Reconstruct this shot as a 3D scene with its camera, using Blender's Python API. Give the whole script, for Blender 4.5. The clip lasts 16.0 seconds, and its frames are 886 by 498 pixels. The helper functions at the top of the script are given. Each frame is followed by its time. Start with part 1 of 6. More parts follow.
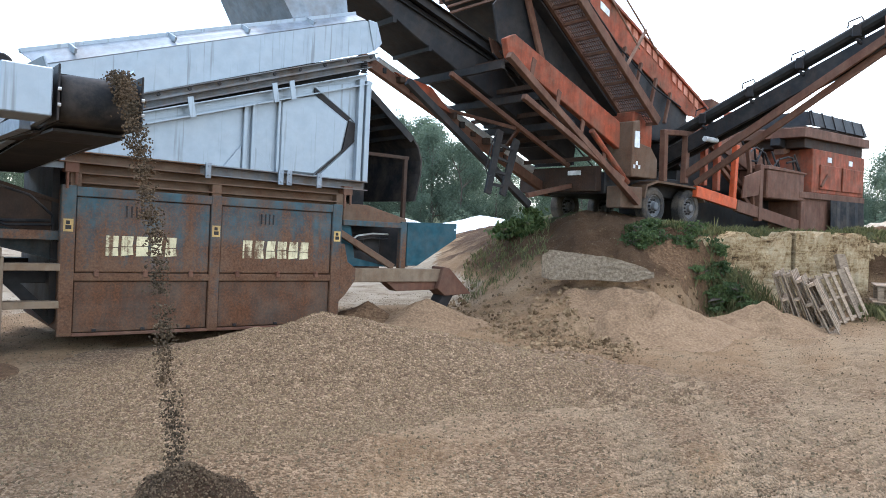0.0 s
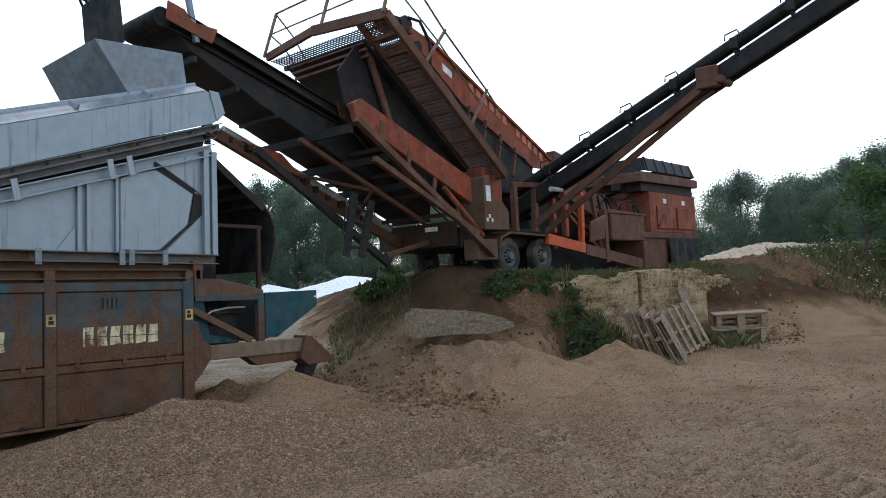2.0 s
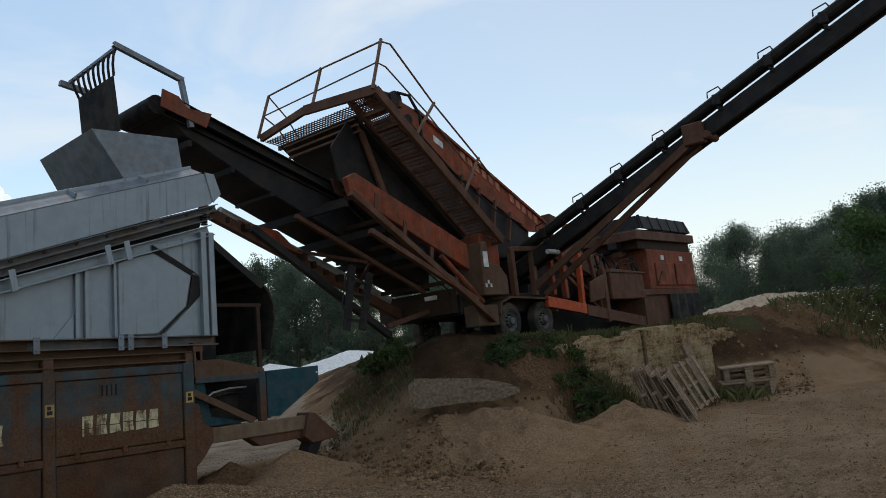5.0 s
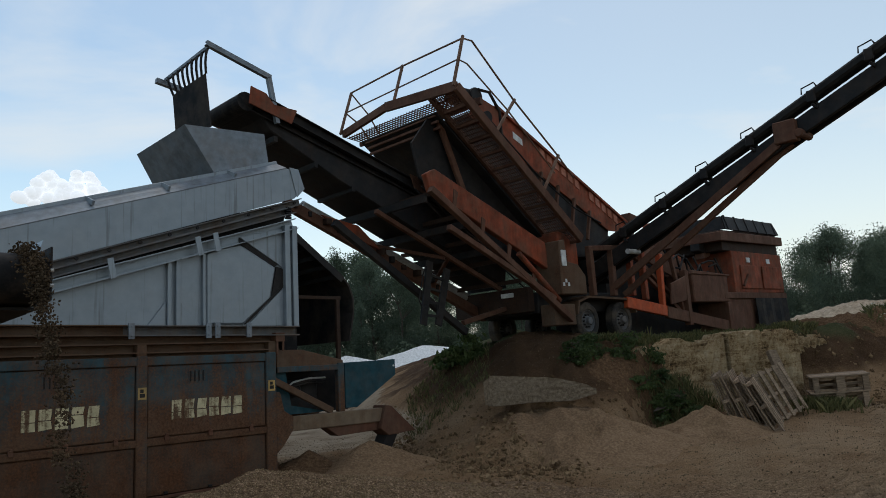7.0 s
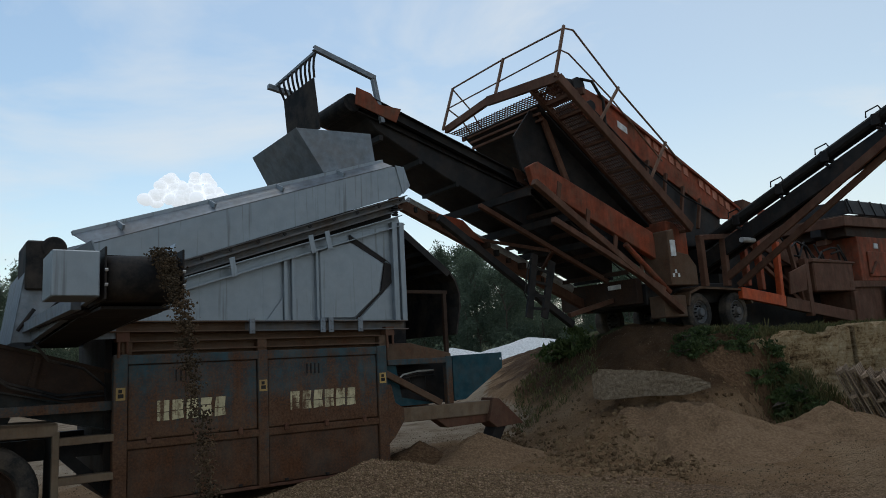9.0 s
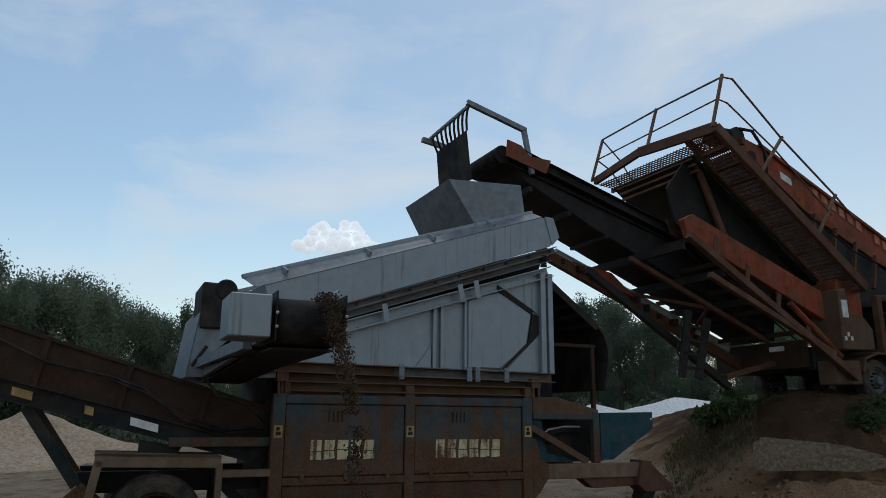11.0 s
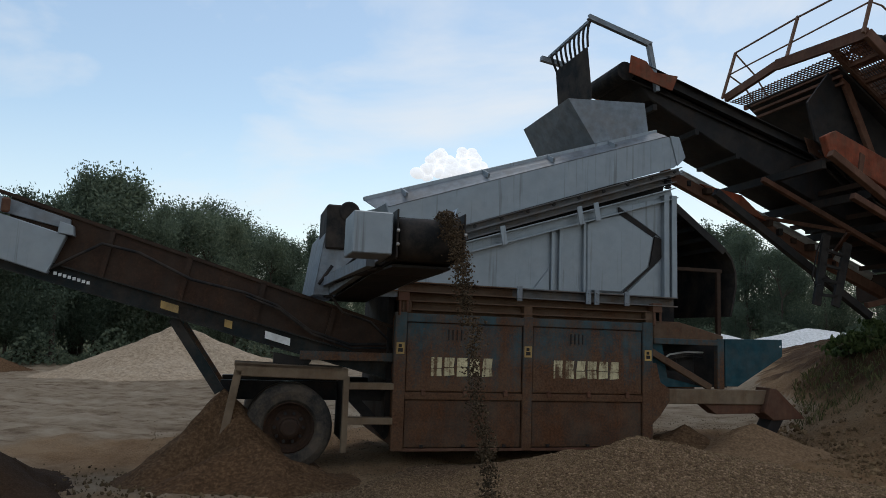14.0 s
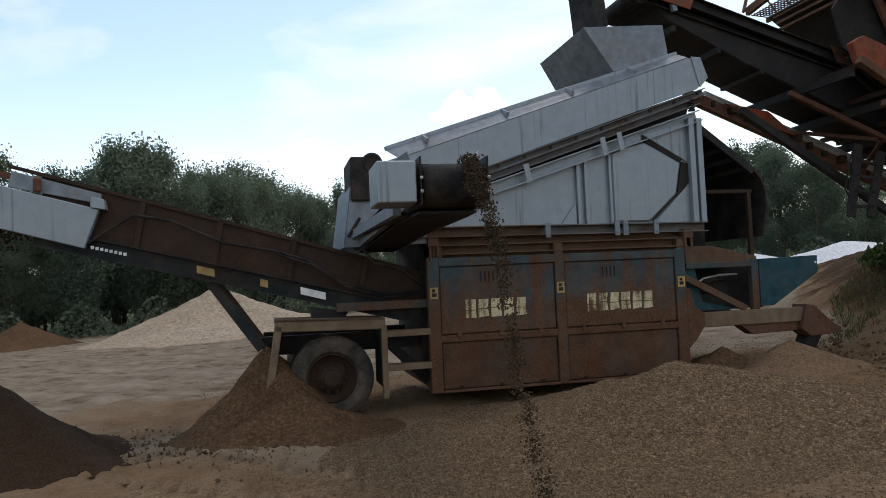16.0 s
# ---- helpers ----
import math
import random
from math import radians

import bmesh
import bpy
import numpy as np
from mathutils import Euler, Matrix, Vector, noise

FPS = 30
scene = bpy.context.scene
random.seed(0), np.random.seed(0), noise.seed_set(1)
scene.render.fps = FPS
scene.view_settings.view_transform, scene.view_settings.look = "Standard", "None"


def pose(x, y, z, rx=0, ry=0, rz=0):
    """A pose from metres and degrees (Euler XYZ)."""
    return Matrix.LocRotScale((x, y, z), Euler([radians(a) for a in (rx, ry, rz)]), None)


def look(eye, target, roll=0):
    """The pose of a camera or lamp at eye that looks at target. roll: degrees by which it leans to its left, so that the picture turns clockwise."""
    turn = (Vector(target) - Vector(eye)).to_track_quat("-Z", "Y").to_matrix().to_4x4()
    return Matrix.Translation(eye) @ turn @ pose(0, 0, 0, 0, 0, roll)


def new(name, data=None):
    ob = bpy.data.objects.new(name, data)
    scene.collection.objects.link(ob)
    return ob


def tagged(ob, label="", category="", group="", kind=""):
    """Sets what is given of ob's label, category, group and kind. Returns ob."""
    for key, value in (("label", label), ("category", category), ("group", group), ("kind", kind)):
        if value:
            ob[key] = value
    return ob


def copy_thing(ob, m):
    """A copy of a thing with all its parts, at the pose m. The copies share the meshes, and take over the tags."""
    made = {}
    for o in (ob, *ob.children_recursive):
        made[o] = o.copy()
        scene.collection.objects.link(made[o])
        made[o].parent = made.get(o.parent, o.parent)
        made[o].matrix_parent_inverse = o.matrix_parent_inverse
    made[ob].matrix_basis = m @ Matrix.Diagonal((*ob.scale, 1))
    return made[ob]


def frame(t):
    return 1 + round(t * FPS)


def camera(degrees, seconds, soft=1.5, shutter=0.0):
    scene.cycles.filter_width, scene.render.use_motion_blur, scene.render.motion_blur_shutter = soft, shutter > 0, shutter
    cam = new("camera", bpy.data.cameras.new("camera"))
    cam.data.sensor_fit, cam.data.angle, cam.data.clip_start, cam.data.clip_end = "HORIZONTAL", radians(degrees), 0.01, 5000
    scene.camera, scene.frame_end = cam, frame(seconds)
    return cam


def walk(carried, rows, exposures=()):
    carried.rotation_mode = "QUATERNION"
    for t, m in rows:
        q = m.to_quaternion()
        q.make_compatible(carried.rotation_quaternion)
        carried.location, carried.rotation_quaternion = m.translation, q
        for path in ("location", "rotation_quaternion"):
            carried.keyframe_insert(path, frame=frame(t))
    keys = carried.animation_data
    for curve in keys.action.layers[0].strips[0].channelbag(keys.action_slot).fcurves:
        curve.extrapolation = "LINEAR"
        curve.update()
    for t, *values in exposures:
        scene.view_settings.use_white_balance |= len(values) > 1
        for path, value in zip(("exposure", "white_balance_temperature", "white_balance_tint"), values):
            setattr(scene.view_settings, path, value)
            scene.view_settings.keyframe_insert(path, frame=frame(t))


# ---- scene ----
cam = camera(61.70, 16.0, soft=0.9)
# seconds, place, yaw, pitch, roll of a phone held at eye height
PATH = [
    (0, -0.000, 0.000, 1.650, 0.22, -2.88, -1.21),
    (0.5, -0.001, -0.020, 1.651, 0.17, -2.46, -1.08),
    (1, 0.003, -0.010, 1.652, -0.15, -2.32, -0.96),
    (1.5, 0.073, -0.015, 1.715, -7.46, 1.14, -1.65),
    (2, 0.135, 0.018, 1.724, -9.97, 1.32, 3.19),
    (2.5, 0.157, -0.021, 1.730, -12.19, 4.25, 5.30),
    (3, 0.200, -0.025, 1.713, -13.67, 3.18, 6.06),
    (3.5, 0.199, -0.011, 1.712, -12.31, 2.90, 6.52),
    (4, 0.196, 0.023, 1.673, -17.42, -0.78, -0.19),
    (4.5, 0.166, 0.021, 1.717, -11.16, 6.78, 5.27),
    (5, 0.157, 0.013, 1.698, -9.75, 6.69, 6.32),
    (5.2, 0.110, -0.014, 1.693, -6.51, 5.87, 5.57),
    (7.5, 0.116, 0.023, 1.701, -2.95, 7.17, 4.29),
    (8, 0.082, 0.025, 1.680, 0.72, 6.40, 4.54),
    (8.5, 0.072, -0.042, 1.715, 3.87, 7.26, 3.80),
    (9, 0.083, -0.058, 1.727, 3.92, 6.99, 4.65),
    (9.5, 0.032, -0.077, 1.752, 9.19, 9.02, 2.10),
    (10, -0.019, -0.051, 1.757, 13.61, 11.33, 1.74),
    (10.2, -0.034, -0.078, 1.756, 13.61, 11.81, 1.68),
    (12.3, -0.012, -0.063, 1.728, 15.96, 10.31, 1.12),
    (12.5, -0.006, -0.060, 1.731, 15.88, 10.11, 1.00),
    (13, -0.048, -0.036, 1.711, 17.77, 7.91, 0.52),
    (13.5, -0.068, -0.045, 1.703, 21.78, 6.38, -0.33),
    (14, -0.050, -0.053, 1.685, 23.30, 5.91, 0.24),
    (14.5, -0.024, -0.085, 1.668, 31.21, 3.66, -0.91),
    (15, -0.004, -0.066, 1.683, 29.31, 4.57, 2.26),
    (15.5, -0.045, -0.073, 1.660, 24.61, 4.63, 3.00),
    (16, -0.025, -0.084, 1.684, 25.78, 1.69, 4.81),
]
# seconds, stops, kelvin, tint: the phone darkens its picture as it tips up to the sky
EXPOSURES = [(0, 2.6, 5750, 11), (1.1, 2.54, 5750, 11), (1.5, 2.15, 5800, 11), (2.0, 1.42, 5800, 9), (3.0, 0.87, 5850, 9), (4.0, 0.75, 6000, 11), (5.0, 0.36, 6200, 9), (8.0, 0.24, 6150, 8), (9.0, 0.2, 6100, 8), (12.5, -0.03, 5950, 7), (14.5, 0.45, 6400, 12), (15.5, 0.6, 6450, 13), (16.0, 0.76, 6400, 14)]
walk(cam, [(t, pose(x, y, z, 90 + p, r, w)) for t, x, y, z, w, p, r in PATH], EXPOSURES)

# ---- light ----
SUN_AZ, SUN_EL = -8.0, 68.0
world = bpy.data.worlds.new("sky")
scene.world = world
world.use_nodes = True
wt = world.node_tree
wt.nodes.clear()


def wn(kind, **kw):
    n = wt.nodes.new(kind)
    for k, v in kw.items():
        n.inputs[k].default_value = v
    return n


w_out = wt.nodes.new("ShaderNodeOutputWorld")
w_bg = wn("ShaderNodeBackground", Strength=0.135)
sky = wt.nodes.new("ShaderNodeTexSky")
sky.sky_type, sky.sun_disc = "NISHITA", False
sky.sun_elevation, sky.sun_rotation = radians(SUN_EL), radians(SUN_AZ)
sky.air_density, sky.dust_density = 1.0, 0.6
w_tc = wt.nodes.new("ShaderNodeTexCoord")
w_map = wn("ShaderNodeMapping", Scale=(1.0, 1.0, 2.6), Location=(0.3, 0.1, 0.0))
w_n = wn("ShaderNodeTexNoise", Scale=2.3, Detail=7.0, Roughness=0.55, Distortion=0.35)
w_r = wt.nodes.new("ShaderNodeValToRGB")
w_r.color_ramp.elements[0].position, w_r.color_ramp.elements[1].position = 0.5, 0.78
w_sep = wt.nodes.new("ShaderNodeSeparateXYZ")
w_h = wn("ShaderNodeMapRange")
w_h.inputs["From Min"].default_value, w_h.inputs["From Max"].default_value = 0.0, 0.27
w_h.inputs["To Min"].default_value, w_h.inputs["To Max"].default_value = 0.42, 0.0
w_max = wt.nodes.new("ShaderNodeMath")
w_max.operation = "MAXIMUM"
w_mix = wt.nodes.new("ShaderNodeMixRGB")
w_mix.inputs[2].default_value = (5.1, 5.1, 5.0, 1)
wt.links.new(w_tc.outputs["Generated"], w_map.inputs["Vector"])
wt.links.new(w_map.outputs[0], w_n.inputs["Vector"])
wt.links.new(w_n.outputs[0], w_r.inputs[0])
wt.links.new(w_tc.outputs["Generated"], w_sep.inputs[0])
wt.links.new(w_sep.outputs[2], w_h.inputs["Value"])
wt.links.new(w_r.outputs[0], w_max.inputs[0])
wt.links.new(w_h.outputs[0], w_max.inputs[1])
w_veil = wn("ShaderNodeMapRange")
w_veil.inputs["From Min"].default_value, w_veil.inputs["From Max"].default_value = -0.45, 0.35
w_veil.inputs["To Min"].default_value, w_veil.inputs["To Max"].default_value = 0.0, 0.3
w_sum = wt.nodes.new("ShaderNodeMath")
w_sum.operation, w_sum.use_clamp = "ADD", True
wt.links.new(w_sep.outputs[0], w_veil.inputs["Value"])
wt.links.new(w_max.outputs[0], w_sum.inputs[0])
wt.links.new(w_veil.outputs[0], w_sum.inputs[1])
wt.links.new(w_sum.outputs[0], w_mix.inputs[0])
w_tint = wt.nodes.new("ShaderNodeMixRGB")
w_tint.blend_type = "MULTIPLY"
w_tint.inputs[0].default_value, w_tint.inputs[2].default_value = 1.0, (1.1, 1.03, 0.86, 1)
wt.links.new(sky.outputs[0], w_tint.inputs[1])
wt.links.new(w_tint.outputs[0], w_mix.inputs[1])
wt.links.new(w_mix.outputs[0], w_bg.inputs["Color"])
wt.links.new(w_bg.outputs[0], w_out.inputs[0])

sun = new("sun", bpy.data.lights.new("sun", "SUN"))
sun.data.energy, sun.data.angle, sun.data.color = 0.3, radians(18), (1.0, 0.95, 0.87)
_e, _a = radians(SUN_EL), radians(SUN_AZ)
sun.matrix_world = look((math.sin(_a) * math.cos(_e) * 50, math.cos(_a) * math.cos(_e) * 50, math.sin(_e) * 50), (0, 0, 0))


# ---- materials ----
def material(name, rough=0.8, metal=0.0):
    m = bpy.data.materials.new(name)
    m.use_nodes = True
    nt = m.node_tree
    b = nt.nodes["Principled BSDF"]
    b.inputs["Roughness"].default_value, b.inputs["Metallic"].default_value = rough, metal
    b.inputs["Specular IOR Level"].default_value = 0.08 if rough > 0.9 else 0.3
    return m, nt, b


def noise_node(nt, scale, detail=5.0, rough=0.6, vec=None, kind="ShaderNodeTexNoise"):
    n = nt.nodes.new(kind)
    n.inputs["Scale"].default_value = scale
    if kind == "ShaderNodeTexNoise":
        n.inputs["Detail"].default_value, n.inputs["Roughness"].default_value = detail, rough
    if vec is not None:
        nt.links.new(vec, n.inputs["Vector"])
    return n


def ramp(nt, src, stops):
    r = nt.nodes.new("ShaderNodeValToRGB")
    while len(r.color_ramp.elements) < len(stops):
        r.color_ramp.elements.new(0.5)
    for e, (p, c) in zip(r.color_ramp.elements, stops):
        e.position = p
        e.color = (*c, 1) if isinstance(c, tuple) else (c, c, c, 1)
    nt.links.new(src, r.inputs[0])
    return r


def mixed(nt, fac, a, b, mode="MIX"):
    m = nt.nodes.new("ShaderNodeMixRGB")
    m.blend_type = mode
    for s, v in ((0, fac), (1, a), (2, b)):
        if isinstance(v, (int, float)):
            m.inputs[s].default_value = v if s == 0 else (v, v, v, 1)
        elif isinstance(v, tuple):
            m.inputs[s].default_value = (*v, 1)
        else:
            nt.links.new(v, m.inputs[s])
    return m.outputs[0]


def bump(nt, b, src, strength, dist):
    n = nt.nodes.new("ShaderNodeBump")
    n.inputs["Strength"].default_value, n.inputs["Distance"].default_value = strength, dist
    nt.links.new(src, n.inputs["Height"])
    nt.links.new(n.outputs[0], b.inputs["Normal"])


def coords(nt, scale=(1, 1, 1)):
    tc = nt.nodes.new("ShaderNodeTexCoord")
    mp = nt.nodes.new("ShaderNodeMapping")
    mp.inputs["Scale"].default_value = scale
    nt.links.new(tc.outputs["Object"], mp.inputs["Vector"])
    return mp.outputs[0]


def painted(name, col, rust, lo, hi, dust=(0.2, 0.145, 0.1), dusty=0.25, rough=0.6, metal=0.0, streak=1.0, vary=1.0, drips=0.0, creep=None):
    """Worn paint: rust showing through in patches and runs, with a film of dust. lo, hi: how far the rust spreads."""
    m, nt, b = material(name, rough, metal)
    v = coords(nt)
    vs = coords(nt, (3.5 * streak, 3.5 * streak, 0.5))
    big = noise_node(nt, 1.6, 6, 0.65, v)
    run = noise_node(nt, 1.8, 5, 0.7, vs)
    fine = noise_node(nt, 38, 4, 0.7, v)
    s = mixed(nt, 0.45, big.outputs[0], run.outputs[0])
    s = mixed(nt, 0.22, s, fine.outputs[0])
    if creep:
        sx = nt.nodes.new("ShaderNodeSeparateXYZ")
        nt.links.new(v, sx.inputs[0])
        mr = nt.nodes.new("ShaderNodeMapRange")
        for k, val in (("From Min", creep[0]), ("From Max", creep[1]), ("To Min", creep[2]), ("To Max", 0.0)):
            mr.inputs[k].default_value = val
        nt.links.new(sx.outputs[2], mr.inputs["Value"])
        s = mixed(nt, 1.0, s, mr.outputs[0], "ADD")
    mask = ramp(nt, s, [(lo, 0.0), (hi, 1.0)])
    tone = ramp(nt, noise_node(nt, 7, 4, 0.6, v).outputs[0], [(0.3, tuple(c * (1 - 0.28 * vary) for c in col)), (0.7, tuple(min(1, c * (1 + 0.2 * vary)) for c in col))])
    rt = ramp(nt, fine.outputs[0], [(0.3, tuple(c * 0.5 for c in rust)), (0.7, tuple(c * 1.35 for c in rust))])
    c = mixed(nt, mask.outputs[0], tone.outputs[0], rt.outputs[0])
    d = ramp(nt, noise_node(nt, 2.7, 5, 0.7, v).outputs[0], [(0.42, 0.0), (0.75, dusty)])
    c = mixed(nt, d.outputs[0], c, dust)
    if drips:
        dv = ramp(nt, noise_node(nt, 1.0, 4, 0.6, coords(nt, (16, 16, 0.7))).outputs[0], [(0.58, 0.0), (0.7, drips)])
        c = mixed(nt, dv.outputs[0], c, (0.09, 0.085, 0.08))
    b.inputs["Specular IOR Level"].default_value = 0.18
    nt.links.new(c, b.inputs["Base Color"])
    rr = ramp(nt, mask.outputs[0], [(0.0, rough), (1.0, 0.9)])
    nt.links.new(rr.outputs[0], b.inputs["Roughness"])
    bump(nt, b, mixed(nt, 0.5, mask.outputs[0], fine.outputs[0]), 0.35, 0.006)
    return m


RUST = (0.13, 0.055, 0.028)
m_teal = painted("teal_paint", (0.034, 0.066, 0.076), (0.1, 0.048, 0.025), 0.46, 0.6, creep=(0.85, 1.6, 0.15))
m_teal_clean = painted("teal_paint_clean", (0.012, 0.052, 0.066), RUST, 0.6, 0.8, dusty=0.2)
m_box_rust = painted("rusty_box", (0.045, 0.034, 0.025), (0.1, 0.042, 0.019), 0.38, 0.58)
m_brown = painted("brown_frame", (0.105, 0.067, 0.042), (0.11, 0.052, 0.027), 0.4, 0.62, dusty=0.35)
m_grey = painted("grey_sheet", (0.255, 0.285, 0.31), (0.19, 0.14, 0.1), 0.62, 0.86, dust=(0.36, 0.33, 0.3), dusty=0.16, rough=0.42, metal=0.35, vary=0.3, drips=0.5)
m_grey_dark = painted("weathered_zinc", (0.20, 0.225, 0.25), (0.2, 0.13, 0.09), 0.56, 0.8, dusty=0.4, rough=0.5, metal=0.3)
m_deck_rail = painted("dusty_deck_rail", (0.13, 0.138, 0.145), (0.13, 0.085, 0.055), 0.46, 0.68, dusty=0.55, rough=0.6, metal=0.2)
m_orange = painted("orange_paint", (0.34, 0.066, 0.025), (0.105, 0.043, 0.024), 0.39, 0.6, dusty=0.4)
m_orange_bright = painted("orange_bright", (0.5, 0.085, 0.025), (0.14, 0.055, 0.03), 0.52, 0.72, dusty=0.3)
m_rust = painted("rusted_steel", (0.14, 0.06, 0.034), (0.085, 0.04, 0.025), 0.4, 0.6, dusty=0.25)
m_rail = painted("rail_steel", (0.2, 0.11, 0.07), (0.1, 0.05, 0.03), 0.45, 0.65, dusty=0.2)
# also colours blocks and sheets that stand in for shaded gaps and undersides
m_dark = painted("dark_steel_and_shade", (0.016, 0.015, 0.015), (0.045, 0.024, 0.015), 0.5, 0.75, dusty=0.12)
m_black = painted("black_rubber", (0.012, 0.012, 0.013), (0.03, 0.026, 0.022), 0.5, 0.8, dusty=0.3, rough=0.75)
m_belt = painted("conveyor_belt", (0.02, 0.019, 0.018), (0.06, 0.048, 0.037), 0.55, 0.85, dusty=0.12, rough=0.8)
m_tyre = painted("tyre_rubber", (0.025, 0.024, 0.023), (0.1, 0.08, 0.06), 0.45, 0.75, dusty=0.6, rough=0.85)
m_cream = painted("cream_lettering", (0.56, 0.48, 0.29), (0.11, 0.06, 0.033), 0.485, 0.56, dusty=0.2, streak=3)
m_yellow = painted("yellow_sticker", (0.48, 0.31, 0.1), (0.16, 0.11, 0.06), 0.46, 0.62, dusty=0.35)
m_white = painted("white_sticker", (0.7, 0.7, 0.68), (0.3, 0.28, 0.25), 0.55, 0.75, dusty=0.2)
m_fender = painted("dusty_fender", (0.17, 0.12, 0.075), (0.13, 0.075, 0.042), 0.45, 0.65, dusty=0.6)
m_pale = painted("pale_pipe", (0.45, 0.44, 0.42), (0.2, 0.15, 0.11), 0.5, 0.75, dusty=0.4, rough=0.5)


def earth(name, cols, fine_scale, bump_d, pebbles=0.0, rough=0.95):
    m, nt, b = material(name, rough)
    v = coords(nt)
    big = noise_node(nt, 0.35, 6, 0.6, v)
    mid = noise_node(nt, 3.0, 6, 0.65, v)
    fine = noise_node(nt, fine_scale, 3, 0.7, v)
    s = mixed(nt, 0.4, big.outputs[0], mid.outputs[0])
    base = ramp(nt, s, [(0.36, cols[0]), (0.5, cols[1]), (0.64, cols[2])])
    c = mixed(nt, 0.55, base.outputs[0], ramp(nt, fine.outputs[0], [(0.28, tuple(x * 0.45 for x in cols[0])), (0.5, cols[1]), (0.74, tuple(min(1, x * 1.5) for x in cols[2]))]).outputs[0])
    h = fine.outputs[0]
    if pebbles:
        vo = noise_node(nt, pebbles, kind="ShaderNodeTexVoronoi", vec=v)
        sc = nt.nodes.new("ShaderNodeSeparateColor")
        nt.links.new(vo.outputs["Color"], sc.inputs[0])
        st = ramp(nt, sc.outputs[0], [(0.0, tuple(x * 0.5 for x in cols[0])), (0.45, cols[1]), (0.8, cols[2]), (1.0, tuple(min(1, x * 1.7) for x in cols[2]))])
        edge = ramp(nt, vo.outputs["Distance"], [(0.25, 1.0), (0.75, 0.35)])
        c = mixed(nt, 0.65, c, st.outputs[0])
        c = mixed(nt, 1.0, c, mixed(nt, 0.5, edge.outputs[0], 1.0), "MULTIPLY")
        h = mixed(nt, 0.7, h, edge.outputs[0])
    nt.links.new(c, b.inputs["Base Color"])
    bump(nt, b, h, 0.9, bump_d)
    return m


SAND = [(0.172, 0.098, 0.048), (0.278, 0.17, 0.089), (0.37, 0.244, 0.138)]
GRAVEL = [(0.115, 0.067, 0.037), (0.185, 0.116, 0.066), (0.25, 0.167, 0.102)]
# dark brown earth, deepened further to carry the bank's shade
SOIL = [(0.038, 0.02, 0.01), (0.08, 0.045, 0.023), (0.14, 0.083, 0.045)]
m_gravel = earth("gravel", GRAVEL, 30, 0.03, pebbles=48)
m_darkheap = earth("damp_sand", [(0.024, 0.014, 0.008), (0.038, 0.022, 0.0125), (0.056, 0.034, 0.02)], 40, 0.02)
m_mud = earth("brown_earth", [tuple(c * 1.25 for c in k) for k in SOIL], 25, 0.04)
m_palesand = earth("pale_sand", [(0.27, 0.195, 0.125), (0.35, 0.265, 0.18), (0.42, 0.335, 0.245)], 8, 0.05)
m_whitesand = earth("white_sand", [(0.6, 0.58, 0.55), (0.7, 0.69, 0.66), (0.78, 0.77, 0.75)], 8, 0.05)
m_loose = earth("loose_sand", [(0.115, 0.068, 0.037), (0.175, 0.11, 0.062), (0.235, 0.153, 0.09)], 30, 0.02)
m_slab = earth("slab_concrete", [(0.11, 0.078, 0.05), (0.18, 0.135, 0.09), (0.25, 0.195, 0.14)], 22, 0.02)


